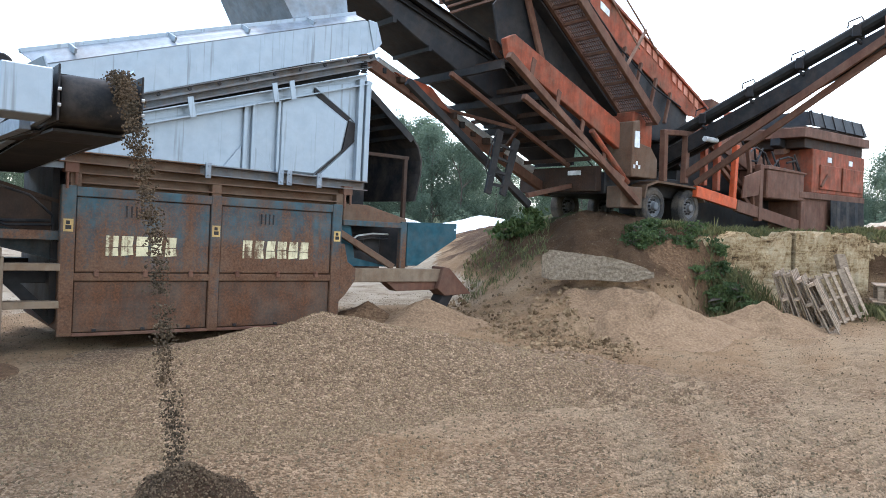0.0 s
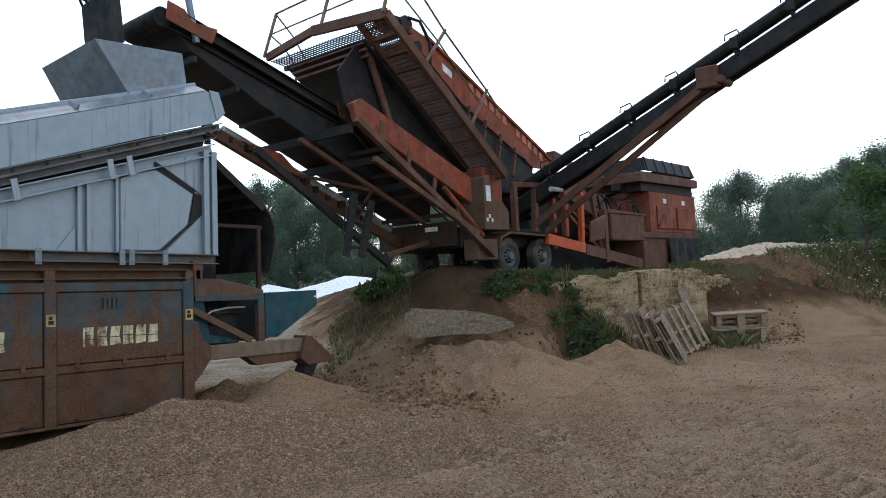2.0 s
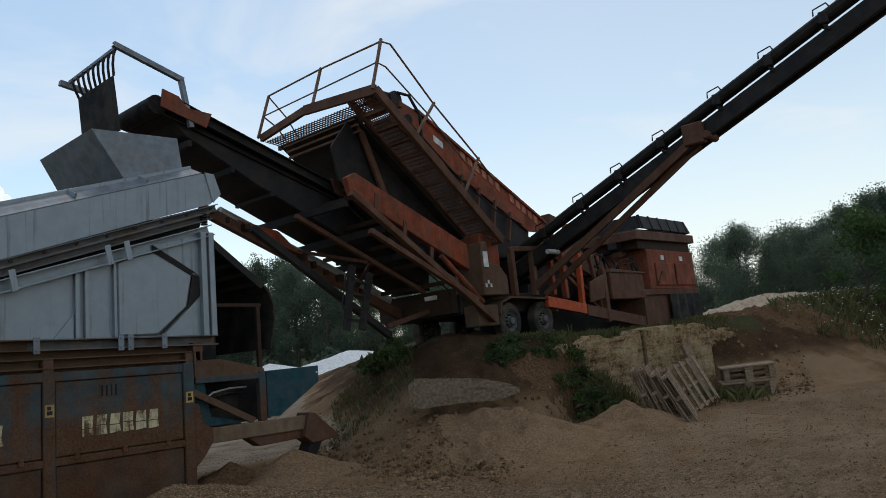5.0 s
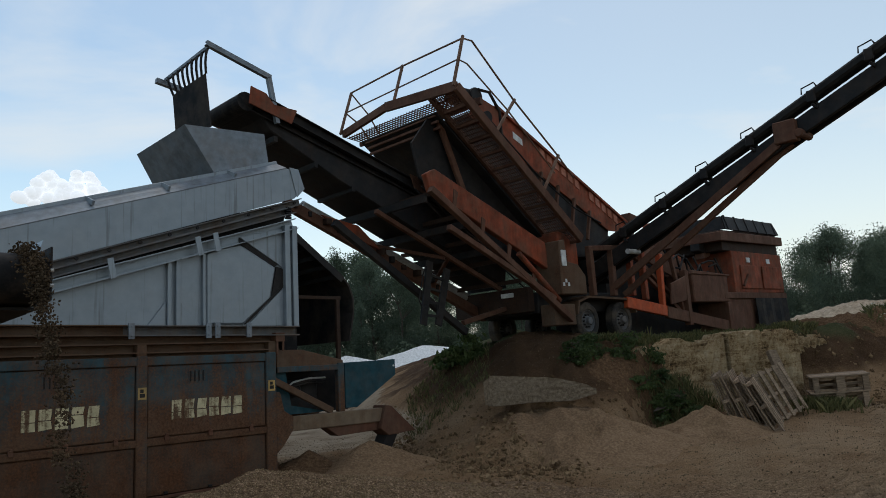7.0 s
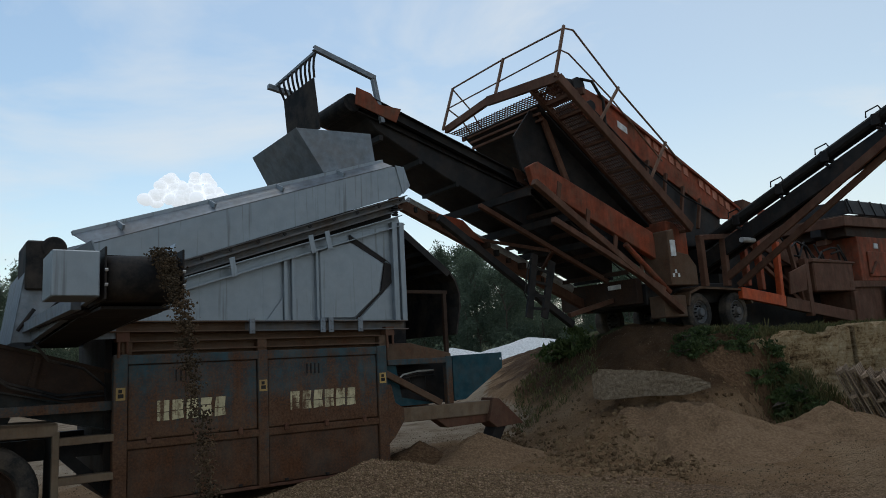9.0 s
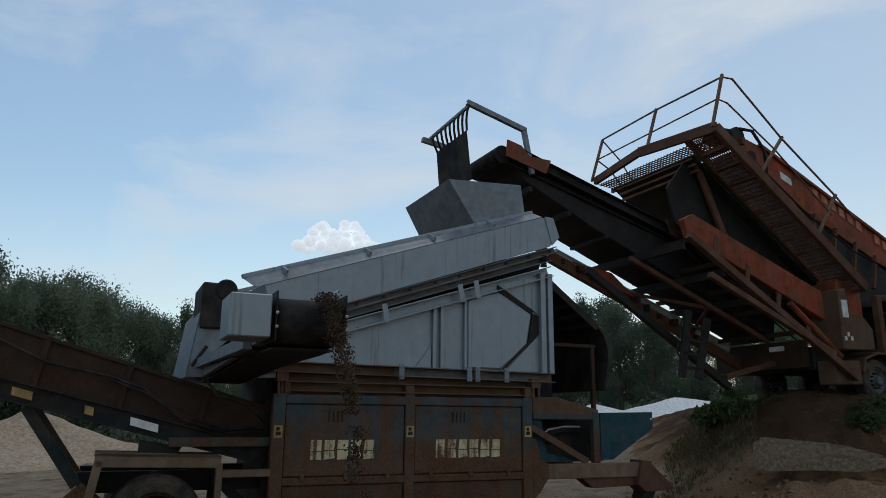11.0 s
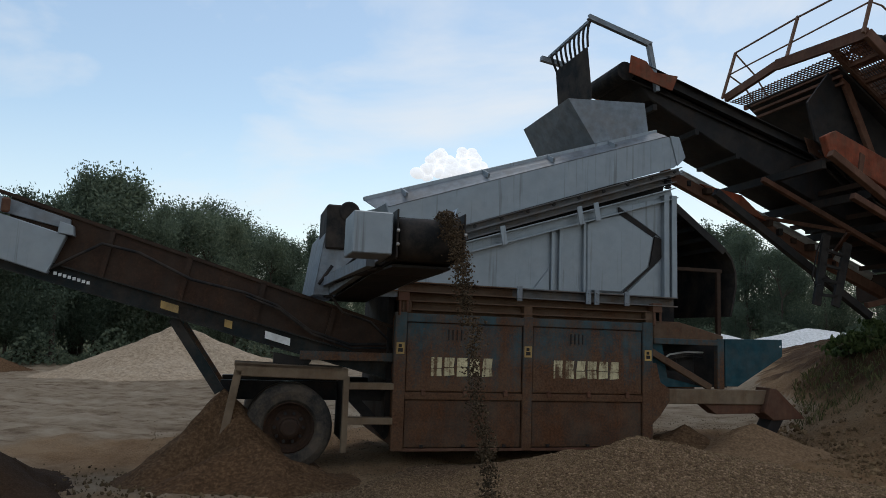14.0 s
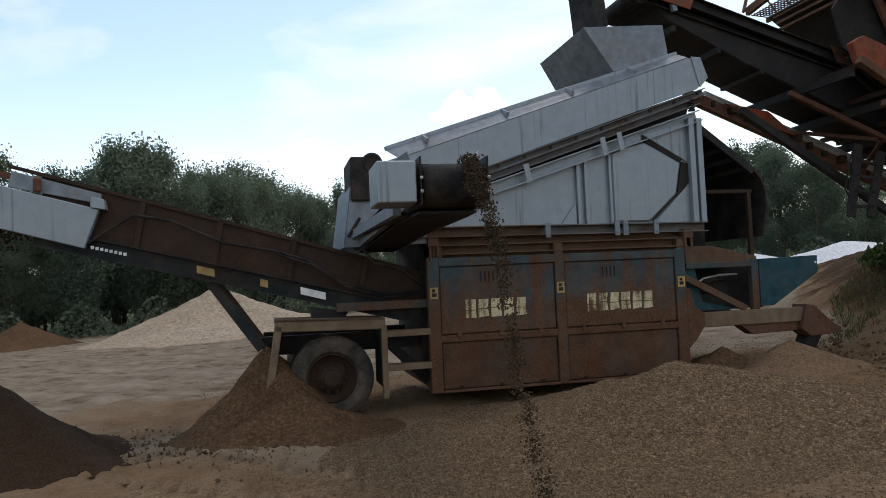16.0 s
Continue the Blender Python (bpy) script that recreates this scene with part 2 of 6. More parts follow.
def ground_material():
    """Sand with gravelled patches near the machines, soil and grass-brown on the raised ledge."""
    m, nt, b = material("quarry_ground", 0.96)
    v = coords(nt)
    big = noise_node(nt, 0.22, 6, 0.62, v)
    mid = noise_node(nt, 1.7, 6, 0.65, v)
    fine = noise_node(nt, 34, 4, 0.75, v)
    s = mixed(nt, 0.45, big.outputs[0], mid.outputs[0])
    sand = ramp(nt, s, [(0.41, SAND[0]), (0.5, SAND[1]), (0.58, SAND[2])])
    sand = mixed(nt, 0.4, sand.outputs[0], ramp(nt, fine.outputs[0], [(0.3, tuple(x * 0.5 for x in SAND[0])), (0.5, SAND[1]), (0.72, tuple(x * 1.3 for x in SAND[2]))]).outputs[0])
    vo = noise_node(nt, 52, kind="ShaderNodeTexVoronoi", vec=v)
    sc = nt.nodes.new("ShaderNodeSeparateColor")
    nt.links.new(vo.outputs["Color"], sc.inputs[0])
    stones = ramp(nt, sc.outputs[0], [(0.0, tuple(x * 0.6 for x in GRAVEL[0])), (0.5, GRAVEL[1]), (1.0, tuple(x * 1.5 for x in GRAVEL[2]))])
    gv = nt.nodes.new("ShaderNodeAttribute")
    gv.attribute_name = "gravelly"
    gm = ramp(nt, mixed(nt, 0.5, mixed(nt, 0.5, s, mid.outputs[0]), gv.outputs["Fac"]), [(0.32, 0.2), (0.47, 0.6), (0.62, 1.0)])
    c = mixed(nt, gm.outputs[0], sand, mixed(nt, 0.8, sand, stones.outputs[0]))
    sw = noise_node(nt, 0.32, 5, 0.55, v)
    sw.inputs["Distortion"].default_value = 2.2
    c = mixed(nt, ramp(nt, sw.outputs[0], [(0.5, 0.0), (0.62, 0.55)]).outputs[0], c, (0.36, 0.25, 0.15))
    at = nt.nodes.new("ShaderNodeAttribute")
    at.attribute_name = "soil"
    soil = ramp(nt, mixed(nt, 0.5, mid.outputs[0], fine.outputs[0]), [(0.3, SOIL[0]), (0.5, SOIL[1]), (0.7, SOIL[2])])
    c = mixed(nt, at.outputs["Fac"], c, soil.outputs[0])
    rt = nt.nodes.new("ShaderNodeAttribute")
    rt.attribute_name = "rut"
    c = mixed(nt, ramp(nt, rt.outputs["Fac"], [(0.05, 0.0), (0.8, 0.4)]).outputs[0], c, (0.38, 0.268, 0.165))
    # shade inside the cleat marks, mixed into the ground's colour
    cl = nt.nodes.new("ShaderNodeAttribute")
    cl.attribute_name = "cleat_shade"
    c = mixed(nt, ramp(nt, cl.outputs["Fac"], [(0.35, 0.0), (0.75, 0.36)]).outputs[0], c, (0.085, 0.052, 0.029))
    dr = nt.nodes.new("ShaderNodeAttribute")
    dr.attribute_name = "dry"
    pale = ramp(nt, mixed(nt, 0.5, mid.outputs[0], noise_node(nt, 1.2, 6, 0.7, coords(nt, (0.25, 1.6, 1.0))).outputs[0]), [(0.38, (0.15, 0.1, 0.062)), (0.47, (0.3, 0.225, 0.15)), (0.6, (0.42, 0.335, 0.24))])
    c = mixed(nt, dr.outputs["Fac"], c, pale.outputs[0])
    gr = nt.nodes.new("ShaderNodeAttribute")
    gr.attribute_name = "grass"
    gcol = ramp(nt, mixed(nt, 0.5, mid.outputs[0], fine.outputs[0]), [(0.35, (0.035, 0.05, 0.018)), (0.65, (0.1, 0.11, 0.05))])
    c = mixed(nt, gr.outputs["Fac"], c, gcol.outputs[0])
    nt.links.new(c, b.inputs["Base Color"])
    bump(nt, b, mixed(nt, 0.5, fine.outputs[0], ramp(nt, vo.outputs["Distance"], [(0.2, 1.0), (0.8, 0.0)]).outputs[0]), 1.0, 0.05)
    return m


m_ground = ground_material()


def concrete():
    m, nt, b = material("old_concrete", 0.92)
    v = coords(nt)
    a = noise_node(nt, 1.7, 7, 0.72, v)
    band = noise_node(nt, 2.2, 6, 0.75, coords(nt, (0.7, 0.7, 4.5)))
    f = noise_node(nt, 20, 5, 0.75, v)
    s = mixed(nt, 0.45, a.outputs[0], band.outputs[0])
    s = mixed(nt, 0.3, s, f.outputs[0])
    base = ramp(nt, s, [(0.4, (0.05, 0.03, 0.015)), (0.455, (0.24, 0.15, 0.072)), (0.505, (0.42, 0.295, 0.16)), (0.62, (0.6, 0.47, 0.3))])
    moss = ramp(nt, noise_node(nt, 1.1, 5, 0.7, v).outputs[0], [(0.54, 0.0), (0.7, 0.22)])
    nt.links.new(mixed(nt, moss.outputs[0], base.outputs[0], (0.065, 0.06, 0.025)), b.inputs["Base Color"])
    bump(nt, b, s, 1.0, 0.2)
    return m


m_concrete = concrete()


def wood():
    m, nt, b = material("grey_wood", 0.85)
    g = noise_node(nt, 6, 5, 0.7, coords(nt, (1, 9, 9)))
    oi = nt.nodes.new("ShaderNodeObjectInfo")
    c = ramp(nt, g.outputs[0], [(0.3, (0.1, 0.064, 0.038)), (0.6, (0.3, 0.21, 0.135))])
    t = ramp(nt, oi.outputs["Random"], [(0.0, 0.65), (1.0, 1.25)])
    nt.links.new(mixed(nt, 1.0, c.outputs[0], t.outputs[0], "MULTIPLY"), b.inputs["Base Color"])
    bump(nt, b, g.outputs[0], 0.5, 0.004)
    return m


m_wood = wood()


def leafy(name, a, c, thin=0.0):
    m, nt, b = material(name, 0.7 if thin else 0.95)
    g = nt.nodes.new("ShaderNodeNewGeometry")
    oi = nt.nodes.new("ShaderNodeObjectInfo")
    r = ramp(nt, g.outputs["Random Per Island"], [(0.0, a), (1.0, c)])
    t = ramp(nt, oi.outputs["Random"], [(0.0, (0.7, 0.75, 0.7)), (1.0, (1.2, 1.15, 1.0))])
    nt.links.new(mixed(nt, 1.0, r.outputs[0], t.outputs[0], "MULTIPLY"), b.inputs["Base Color"])
    col = mixed(nt, 1.0, r.outputs[0], t.outputs[0], "MULTIPLY")
    tr = nt.nodes.new("ShaderNodeBsdfTranslucent")
    nt.links.new(col, tr.inputs["Color"])
    mx = nt.nodes.new("ShaderNodeMixShader")
    mx.inputs[0].default_value = thin
    nt.links.new(b.outputs[0], mx.inputs[1])
    nt.links.new(tr.outputs[0], mx.inputs[2])
    nt.links.new(mx.outputs[0], nt.nodes["Material Output"].inputs["Surface"])
    return m


# pale and greyed: haze before the distant wood is put into the colour
m_hazy_leaf = leafy("leaves", (0.085, 0.115, 0.085), (0.18, 0.215, 0.155), 0.45)
m_leaf_bright = leafy("bright_leaves", (0.05, 0.085, 0.022), (0.12, 0.18, 0.06), 0.4)
m_weed = leafy("weed_leaves", (0.03, 0.05, 0.014), (0.095, 0.125, 0.045), 0.35)
m_grass = leafy("grass_blades", (0.045, 0.055, 0.018), (0.17, 0.15, 0.065), 0.3)
m_flower = leafy("white_flowers", (0.6, 0.6, 0.55), (0.75, 0.75, 0.7))
m_bark = earth("bark", [(0.05, 0.04, 0.03), (0.09, 0.07, 0.055), (0.14, 0.11, 0.09)], 20, 0.02)


# ---- mesh helpers ----
class Mesh:
    """Collects simple solids into one mesh."""

    def __init__(self):
        self.bm = bmesh.new()

    def hull(self, pts, faces):
        vs = [self.bm.verts.new(p) for p in pts]
        for f in faces:
            self.bm.faces.new([vs[i] for i in f])
        return self

    def box(self, x0, x1, y0, y1, z0, z1):
        p = [(x, y, z) for x in (x0, x1) for y in (y0, y1) for z in (z0, z1)]
        return self.hull(p, [(0, 1, 3, 2), (4, 6, 7, 5), (0, 4, 5, 1), (2, 3, 7, 6), (0, 2, 6, 4), (1, 5, 7, 3)])

    def beam(self, p, q, w, h, up=(0, 0, 1)):
        p, q = Vector(p), Vector(q)
        d = (q - p).normalized()
        s = d.cross(Vector(up))
        if s.length < 1e-4:
            s = d.cross(Vector((0, 1, 0)))
        s.normalize()
        u = s.cross(d)
        c = [(-w / 2, -h / 2), (w / 2, -h / 2), (w / 2, h / 2), (-w / 2, h / 2)]
        pts = [e + s * a + u * b for e in (p, q) for a, b in c]
        return self.hull(pts, [(3, 2, 1, 0), (4, 5, 6, 7), (0, 1, 5, 4), (1, 2, 6, 5), (2, 3, 7, 6), (3, 0, 4, 7)])

    def channel(self, p, q, w, h, t=0.014, up=(0, 0, 1), out=-1):
        """A channel beam of C-section; out -1 opens to the near side."""
        p, q = Vector(p), Vector(q)
        d = (q - p).normalized()
        s = d.cross(Vector(up)).normalized() * out
        u = s.cross(d) * out
        a, b = w / 2, h / 2
        ring = [(-a, -b), (a, -b), (a, -b + t), (-a + t, -b + t), (-a + t, b - t), (a, b - t), (a, b), (-a, b)]
        pts = [e - s * x + u * y for e in (p, q) for x, y in ring]
        caps = [(0, 1, 2, 3), (0, 3, 4, 7), (4, 5, 6, 7)]
        fs = [(i, (i + 1) % 8, 8 + (i + 1) % 8, 8 + i) for i in range(8)]
        return self.hull(pts, fs + caps + [tuple(8 + k for k in c) for c in caps])

    def tube(self, p, q, r, n=12, r2=None):
        p, q = Vector(p), Vector(q)
        d = (q - p).normalized()
        s = d.orthogonal().normalized()
        u = d.cross(s)
        r2 = r if r2 is None else r2
        ring = [(math.cos(2 * math.pi * i / n), math.sin(2 * math.pi * i / n)) for i in range(n)]
        pts = [p + s * a * r + u * b * r for a, b in ring] + [q + s * a * r2 + u * b * r2 for a, b in ring]
        fs = [(i, (i + 1) % n, n + (i + 1) % n, n + i) for i in range(n)] + [tuple(range(n - 1, -1, -1)), tuple(range(n, 2 * n))]
        return self.hull(pts, fs)

    def path(self, pts, r, n=8):
        pts = [Vector(p) for p in pts]
        rings, s = [], None
        for k, p in enumerate(pts):
            d = (pts[min(k + 1, len(pts) - 1)] - pts[max(k - 1, 0)]).normalized()
            s = d.orthogonal() if s is None else s - d * s.dot(d)
            s.normalize()
            u = d.cross(s)
            rings += [p + (s * math.cos(2 * math.pi * i / n) + u * math.sin(2 * math.pi * i / n)) * r for i in range(n)]
        fs = [(k * n + i, k * n + (i + 1) % n, (k + 1) * n + (i + 1) % n, (k + 1) * n + i) for k in range(len(pts) - 1) for i in range(n)]
        return self.hull(rings, fs + [tuple(range(n - 1, -1, -1)), tuple(range(len(rings) - n, len(rings)))])

    def prism(self, poly, y0, y1):
        """A polygon of (x, z) pushed from y0 to y1."""
        n = len(poly)
        pts = [(x, y0, z) for x, z in poly] + [(x, y1, z) for x, z in poly]
        return self.hull(pts, [tuple(range(n)), tuple(range(2 * n - 1, n - 1, -1))] + [(i, n + i, n + (i + 1) % n, (i + 1) % n) for i in range(n)])

    def plate(self, pts, t):
        pts = [Vector(p) for p in pts]
        nrm = (pts[1] - pts[0]).cross(pts[2] - pts[0]).normalized() * t
        n = len(pts)
        return self.hull([*pts, *[p + nrm for p in pts]], [tuple(range(n - 1, -1, -1)), tuple(range(n, 2 * n))] + [(i, (i + 1) % n, n + (i + 1) % n, n + i) for i in range(n)])

    def lathe(self, p, axis, prof, n=28):
        """prof: (distance along the axis, radius) pairs turned round the axis through p."""
        p, d = Vector(p), Vector(axis).normalized()
        s = d.orthogonal().normalized()
        u = d.cross(s)
        pts, fs, k = [], [], len(prof)
        for i in range(n):
            a = 2 * math.pi * i / n
            for l, r in prof:
                pts.append(p + d * l + (s * math.cos(a) + u * math.sin(a)) * r)
        for i in range(n):
            for j in range(k - 1):
                fs.append((i * k + j, i * k + j + 1, ((i + 1) % n) * k + j + 1, ((i + 1) % n) * k + j))
        return self.hull(pts, fs)


def part(name, m, mat, parent=None, label="", bevel=0.0, xf=None, smooth=False):
    bm = m.bm
    bmesh.ops.recalc_face_normals(bm, faces=bm.faces)
    if bevel:
        bmesh.ops.bevel(bm, geom=bm.edges[:], offset=bevel, segments=1, affect="EDGES", clamp_overlap=True)
    if xf is not None:
        bm.transform(xf)
    me = bpy.data.meshes.new(name)
    bm.to_mesh(me)
    bm.free()
    if smooth:
        me.shade_smooth()
    me.materials.append(mat)
    ob = new(name, me)
    if parent:
        ob.parent = parent
    if label:
        tagged(ob, label)
    return ob


def thing(name, label, category, m=None, group="", kind=""):
    ob = new(name)
    ob.empty_display_size = 0.2
    if m is not None:
        ob.matrix_world = m
    return tagged(ob, label, category, group, kind)


# ---- ground ----
def smooth(t):
    t = np.clip(t, 0, 1)
    return t * t * (3 - 2 * t)


def wave(x, y, s, seed=0.0):
    """Cheap rolling noise in about -1..1."""
    r = np.zeros_like(x)
    for k, (a, f) in enumerate(((0.5, 1.0), (0.28, 2.1), (0.16, 4.3), (0.08, 8.9))):
        th = 0.9 * k + seed
        u, v = x * np.cos(th) + y * np.sin(th), -x * np.sin(th) + y * np.cos(th)
        r += a * np.sin(u * f * s + 1.7 * np.sin(v * f * s * 0.6 + seed + k)) * np.cos(v * f * s * 0.8 + 2.3 * seed)
    return r


BANK_AZ = [-8, -3, 0, 3, 7, 10, 14, 17.5, 18.6, 20, 21.5, 24, 29, 31, 33, 36, 42, 50, 62]
BANK_FOOT = [15, 14, 13, 11, 9.8, 9.5, 9.6, 11.2, 12.3, 13.4, 14.3, 14.95, 16.1, 15.5, 15.4, 16, 17, 17, 18]
BANK_TOP = [19, 18, 17, 16, 15, 14.6, 14.5, 14.3, 14.1, 14.3, 14.65, 15.2, 16.5, 17.4, 18, 20, 24, 26, 28]
BANK_Z = [0, 0.08, 0.5, 0.95, 1.42, 1.68, 1.6, 1.42, 1.33, 1.31, 1.31, 1.31, 1.32, 1.32, 1.4, 1.45, 1.45, 1.25, 0.8]


def ruts(x, y, cleats=True):
    """Depth of the wheel marks, 0 to 1, with or without the marks of the cleats."""
    z = np.zeros_like(x)
    for rx, k, b, w in ((1.5, 0.1, 0.018, 0.24), (2.3, 0.1, 0.018, 0.24), (3.3, 0.22, 0.018, 0.27), (4.3, 0.22, 0.018, 0.27), (5.6, 0.4, 0.03, 0.24), (6.4, 0.4, 0.03, 0.24), (3.0, 0.75, -0.01, 0.25), (4.0, 0.75, -0.01, 0.25)):
        c = x - (rx + k * (y - 6) + b * (y - 6) ** 2)
        m = (0.5 + 0.5 * np.sin(y * 26 + np.abs(c) * 20)) if cleats else 1.0
        z = np.maximum(z, np.exp(-((c / w) ** 4)) * m * (y > 2) * smooth(((9.0 if k == 0.1 else 13.0) - y) / 2.5))
    for ry, k in ((4.7, -0.12), (5.6, -0.12), (13.5, 0.05), (15.0, 0.05), (17.5, 0.1), (19.5, 0.1)):
        c = y - (ry + k * (x + 6))
        m = (0.5 + 0.5 * np.sin(x * 26 + np.abs(c) * 20)) if cleats else 1.0
        z = np.maximum(z, np.exp(-((c / (0.22 if ry < 8 else 0.4)) ** 4)) * m * (x < -3.4) * (x > -40))
    return z * np.clip(0.8 + 0.6 * wave(x, y, 0.8, 4.0), 0, 1)


def ground_z(x, y):
    x, y = np.asarray(x, float), np.asarray(y, float)
    a, d = np.degrees(np.arctan2(x, y)), np.hypot(x, y)
    a2 = a + 0.5 * wave(x, y, 0.9, 1.0)
    foot, top = np.interp(a2, BANK_AZ, BANK_FOOT), np.interp(a2, BANK_AZ, BANK_TOP)
    zt = np.interp(a, BANK_AZ, BANK_Z) * (a > -90) * (1 - smooth((d - 34) / 14))
    q = np.clip((d - foot) / np.maximum(top - foot, 0.3), 0, 1)
    z = zt * (0.55 * q + 0.45 * smooth(q)) + zt * (0.07 * wave(x, y, 2.6, 3.0) + 0.05 * wave(x, y, 7.5, 1.2)) * (q > 0)
    track = 0.06 * wave(x, y, 1.1, 0.4) + 0.045 * wave(x, y, 3.3, 2.0) + 0.016 * wave(x, y, 11, 1.0)
    near = 1 - smooth((d - 25) / 30)
    z = z - near * 0.1 * ruts(x, y) * (q < 0.05)
    return z + track * near


def build_ground():
    rs = np.concatenate([np.geomspace(0.7, 34, 500), np.geomspace(36, 3000, 26)])
    az = np.radians(np.concatenate([np.linspace(-72, 62, 520), np.linspace(66, 284, 40)]))
    A, R = np.meshgrid(az, rs, indexing="ij")
    X, Y = R * np.sin(A), R * np.cos(A)
    Z = ground_z(X, Y)
    na, nr = A.shape
    co = np.stack([X, Y, Z], -1).reshape(-1, 3)
    idx = np.arange(na * nr).reshape(na, nr)
    i0, i1 = idx, np.roll(idx, -1, 0)
    q = np.stack([i0[:, :-1], i0[:, 1:], i1[:, 1:], i1[:, :-1]], -1).reshape(-1, 4)
    centre = len(co)
    co = np.vstack([co, [[0, 0, 0]]])
    faces = q.tolist() + [(int(i0[k, 0]), int(i1[k, 0]), centre) for k in range(na)]
    me = bpy.data.meshes.new("ground")
    me.from_pydata(co.tolist(), [], faces)
    bmx = bmesh.new()
    bmx.from_mesh(me)
    bmesh.ops.recalc_face_normals(bmx, faces=bmx.faces)
    bmx.to_mesh(me)
    bmx.free()
    me.shade_smooth()
    a, d = np.degrees(np.arctan2(co[:, 0], co[:, 1])), np.hypot(co[:, 0], co[:, 1])
    w = wave(co[:, 0], co[:, 1], 1.7, 5.0)
    # soil reaches well down the bank, its dark tone also painting shade there
    soil = smooth((co[:, 2] - 0.42 + 0.4 * w) / 0.4) * (d < 60)
    grass = smooth((co[:, 2] - 1.15 + 0.5 * w) / 0.25) * (d > 15.5) * 0.75
    grass = np.maximum(grass, smooth((d - 40) / 4) * 0.9)
    dry = smooth((d - 12.2 + 1.2 * w) / 1.5) * (a < 3) * (co[:, 2] < 0.4)
    dry = np.maximum(dry, 0.8 * np.exp(-(((co[:, 1] - 6.0 + 0.12 * (co[:, 0] + 6) + 0.3 * w) / 0.35) ** 2)) * (co[:, 0] < -3.3) * (co[:, 0] > -12))
    grav = np.exp(-(((co[:, 0] - 0.8) / 5.2) ** 4)) * np.exp(-(((co[:, 1] - 4.6) / 3.8) ** 4)) * np.clip(0.75 + 0.55 * w, 0, 1)
    rut = ruts(co[:, 0], co[:, 1], False) * (soil < 0.3)
    # mask for the painted shade of the cleat marks
    cleat_shade = ruts(co[:, 0], co[:, 1]) * (soil < 0.3)
    for nm, val in (("soil", soil), ("grass", grass), ("rut", rut), ("dry", dry), ("gravelly", grav), ("cleat_shade", cleat_shade)):
        me.attributes.new(nm, "FLOAT", "POINT").data.foreach_set("value", val.astype(np.float32))
    me.materials.append(m_ground)
    return tagged(new("ground", me), "sandy quarry ground with ruts and a raised soil ledge", "ground", kind="structure")


ground = build_ground()


def heap(name, label, mat, cx, cy, height, rx, ry=None, turn=0.0, power=1.15, rough=0.03, seed=1.0, apron=0.0, n=72, rings=40):
    """A poured heap: a rounded cone on the ground with an uneven foot."""
    ry = ry or rx
    co, fs = [(cx, cy, 0)], []
    c, s = math.cos(radians(turn)), math.sin(radians(turn))
    P = []
    for j in range(1, rings + 1):
        for i in range(n):
            a = 2 * math.pi * i / n
            u, v = rx * math.cos(a) * j / rings, ry * math.sin(a) * j / rings
            P.append((cx + u * c - v * s, cy + u * s + v * c, j / rings, a))
    P = np.array([(cx, cy, 0, 0)] + P)
    w = wave(P[:, 0], P[:, 1], 2.2 / max(rx, 0.6) * 1.6, seed)
    foot = 1 + 0.12 * np.sin(P[:, 3] * 3 + seed) + 0.07 * np.sin(P[:, 3] * 5 + 2 * seed)
    x = cx + (P[:, 0] - cx) * foot
    y = cy + (P[:, 1] - cy) * foot
    r = P[:, 2]
    cone = np.sqrt((1 - r) ** 2 + 0.012) - 0.10954
    prof = height * np.clip(cone, 0, None) ** power / (1.006 - 0.10954) ** power
    if apron:
        prof = height * np.clip(np.sqrt((1 - np.minimum(r / apron, 1)) ** 2 + 0.006) - 0.0775, 0, None) + 0.05 * (1 - r) ** 0.8
    z = ground_z(x, y) + prof + rough * w * np.minimum(1, 4 * (1 - r)) + 0.008 * wave(x, y, 9, seed) * np.minimum(1, 4 * (1 - r)) - 0.02 * (r > 0.99)
    co = np.stack([x, y, z], -1).tolist()
    fs = [(0, 1 + i, 1 + (i + 1) % n) for i in range(n)]
    for j in range(rings - 1):
        b0, b1 = 1 + j * n, 1 + (j + 1) * n
        fs += [(b0 + i, b1 + i, b1 + (i + 1) % n, b0 + (i + 1) % n) for i in range(n)]
    me = bpy.data.meshes.new(name)
    me.from_pydata(co, [], fs)
    me.shade_smooth()
    me.materials.append(mat)
    return tagged(new(name, me), label, "mound")


gravel_mound = heap("gravel_mound", "broad heap of clean brown gravel beside the screener", m_gravel, -1.15, 7.2, 0.62, 3.55, 2.15, 14, seed=2.0, apron=0.82, n=120, rings=70)
gravel_cone = heap("gravel_mound", "small dark cone of freshly fallen gravel", m_darkheap, -1.42, 4.08, 0.2, 0.4, seed=1.4, rough=0.01)
heap("sand_mound", "tall cone of damp dark sand under the conveyor head", m_darkheap, -8.3, 4.9, 1.04, 1.75, seed=0.7, rough=0.02)
heap("earth_mound", "spilled brown earth piled behind the trailer wheel", m_mud, -5.95, 7.1, 0.92, 1.2, 1.1, seed=2.2, rough=0.1)
heap("earth_mound", "low spill of brown earth against the tyre", m_mud, -5.25, 6.72, 0.46, 1.25, 0.85, 15, seed=3.1, rough=0.09)
heap("sand_mound", "pale sand stockpile across the yard", m_palesand, -20.4, 21.8, 1.75, 5.2, 4.0, 20, seed=1.2, rough=0.12)
heap("sand_mound", "pale sand stockpile at the yard's edge", m_palesand, -32.0, 15.5, 1.3, 4.2, seed=2.9, rough=0.08)
heap("earth_mound", "small dark earth heap far across the yard", m_mud, -29.0, 19.8, 1.05, 2.4, seed=0.3, rough=0.08)
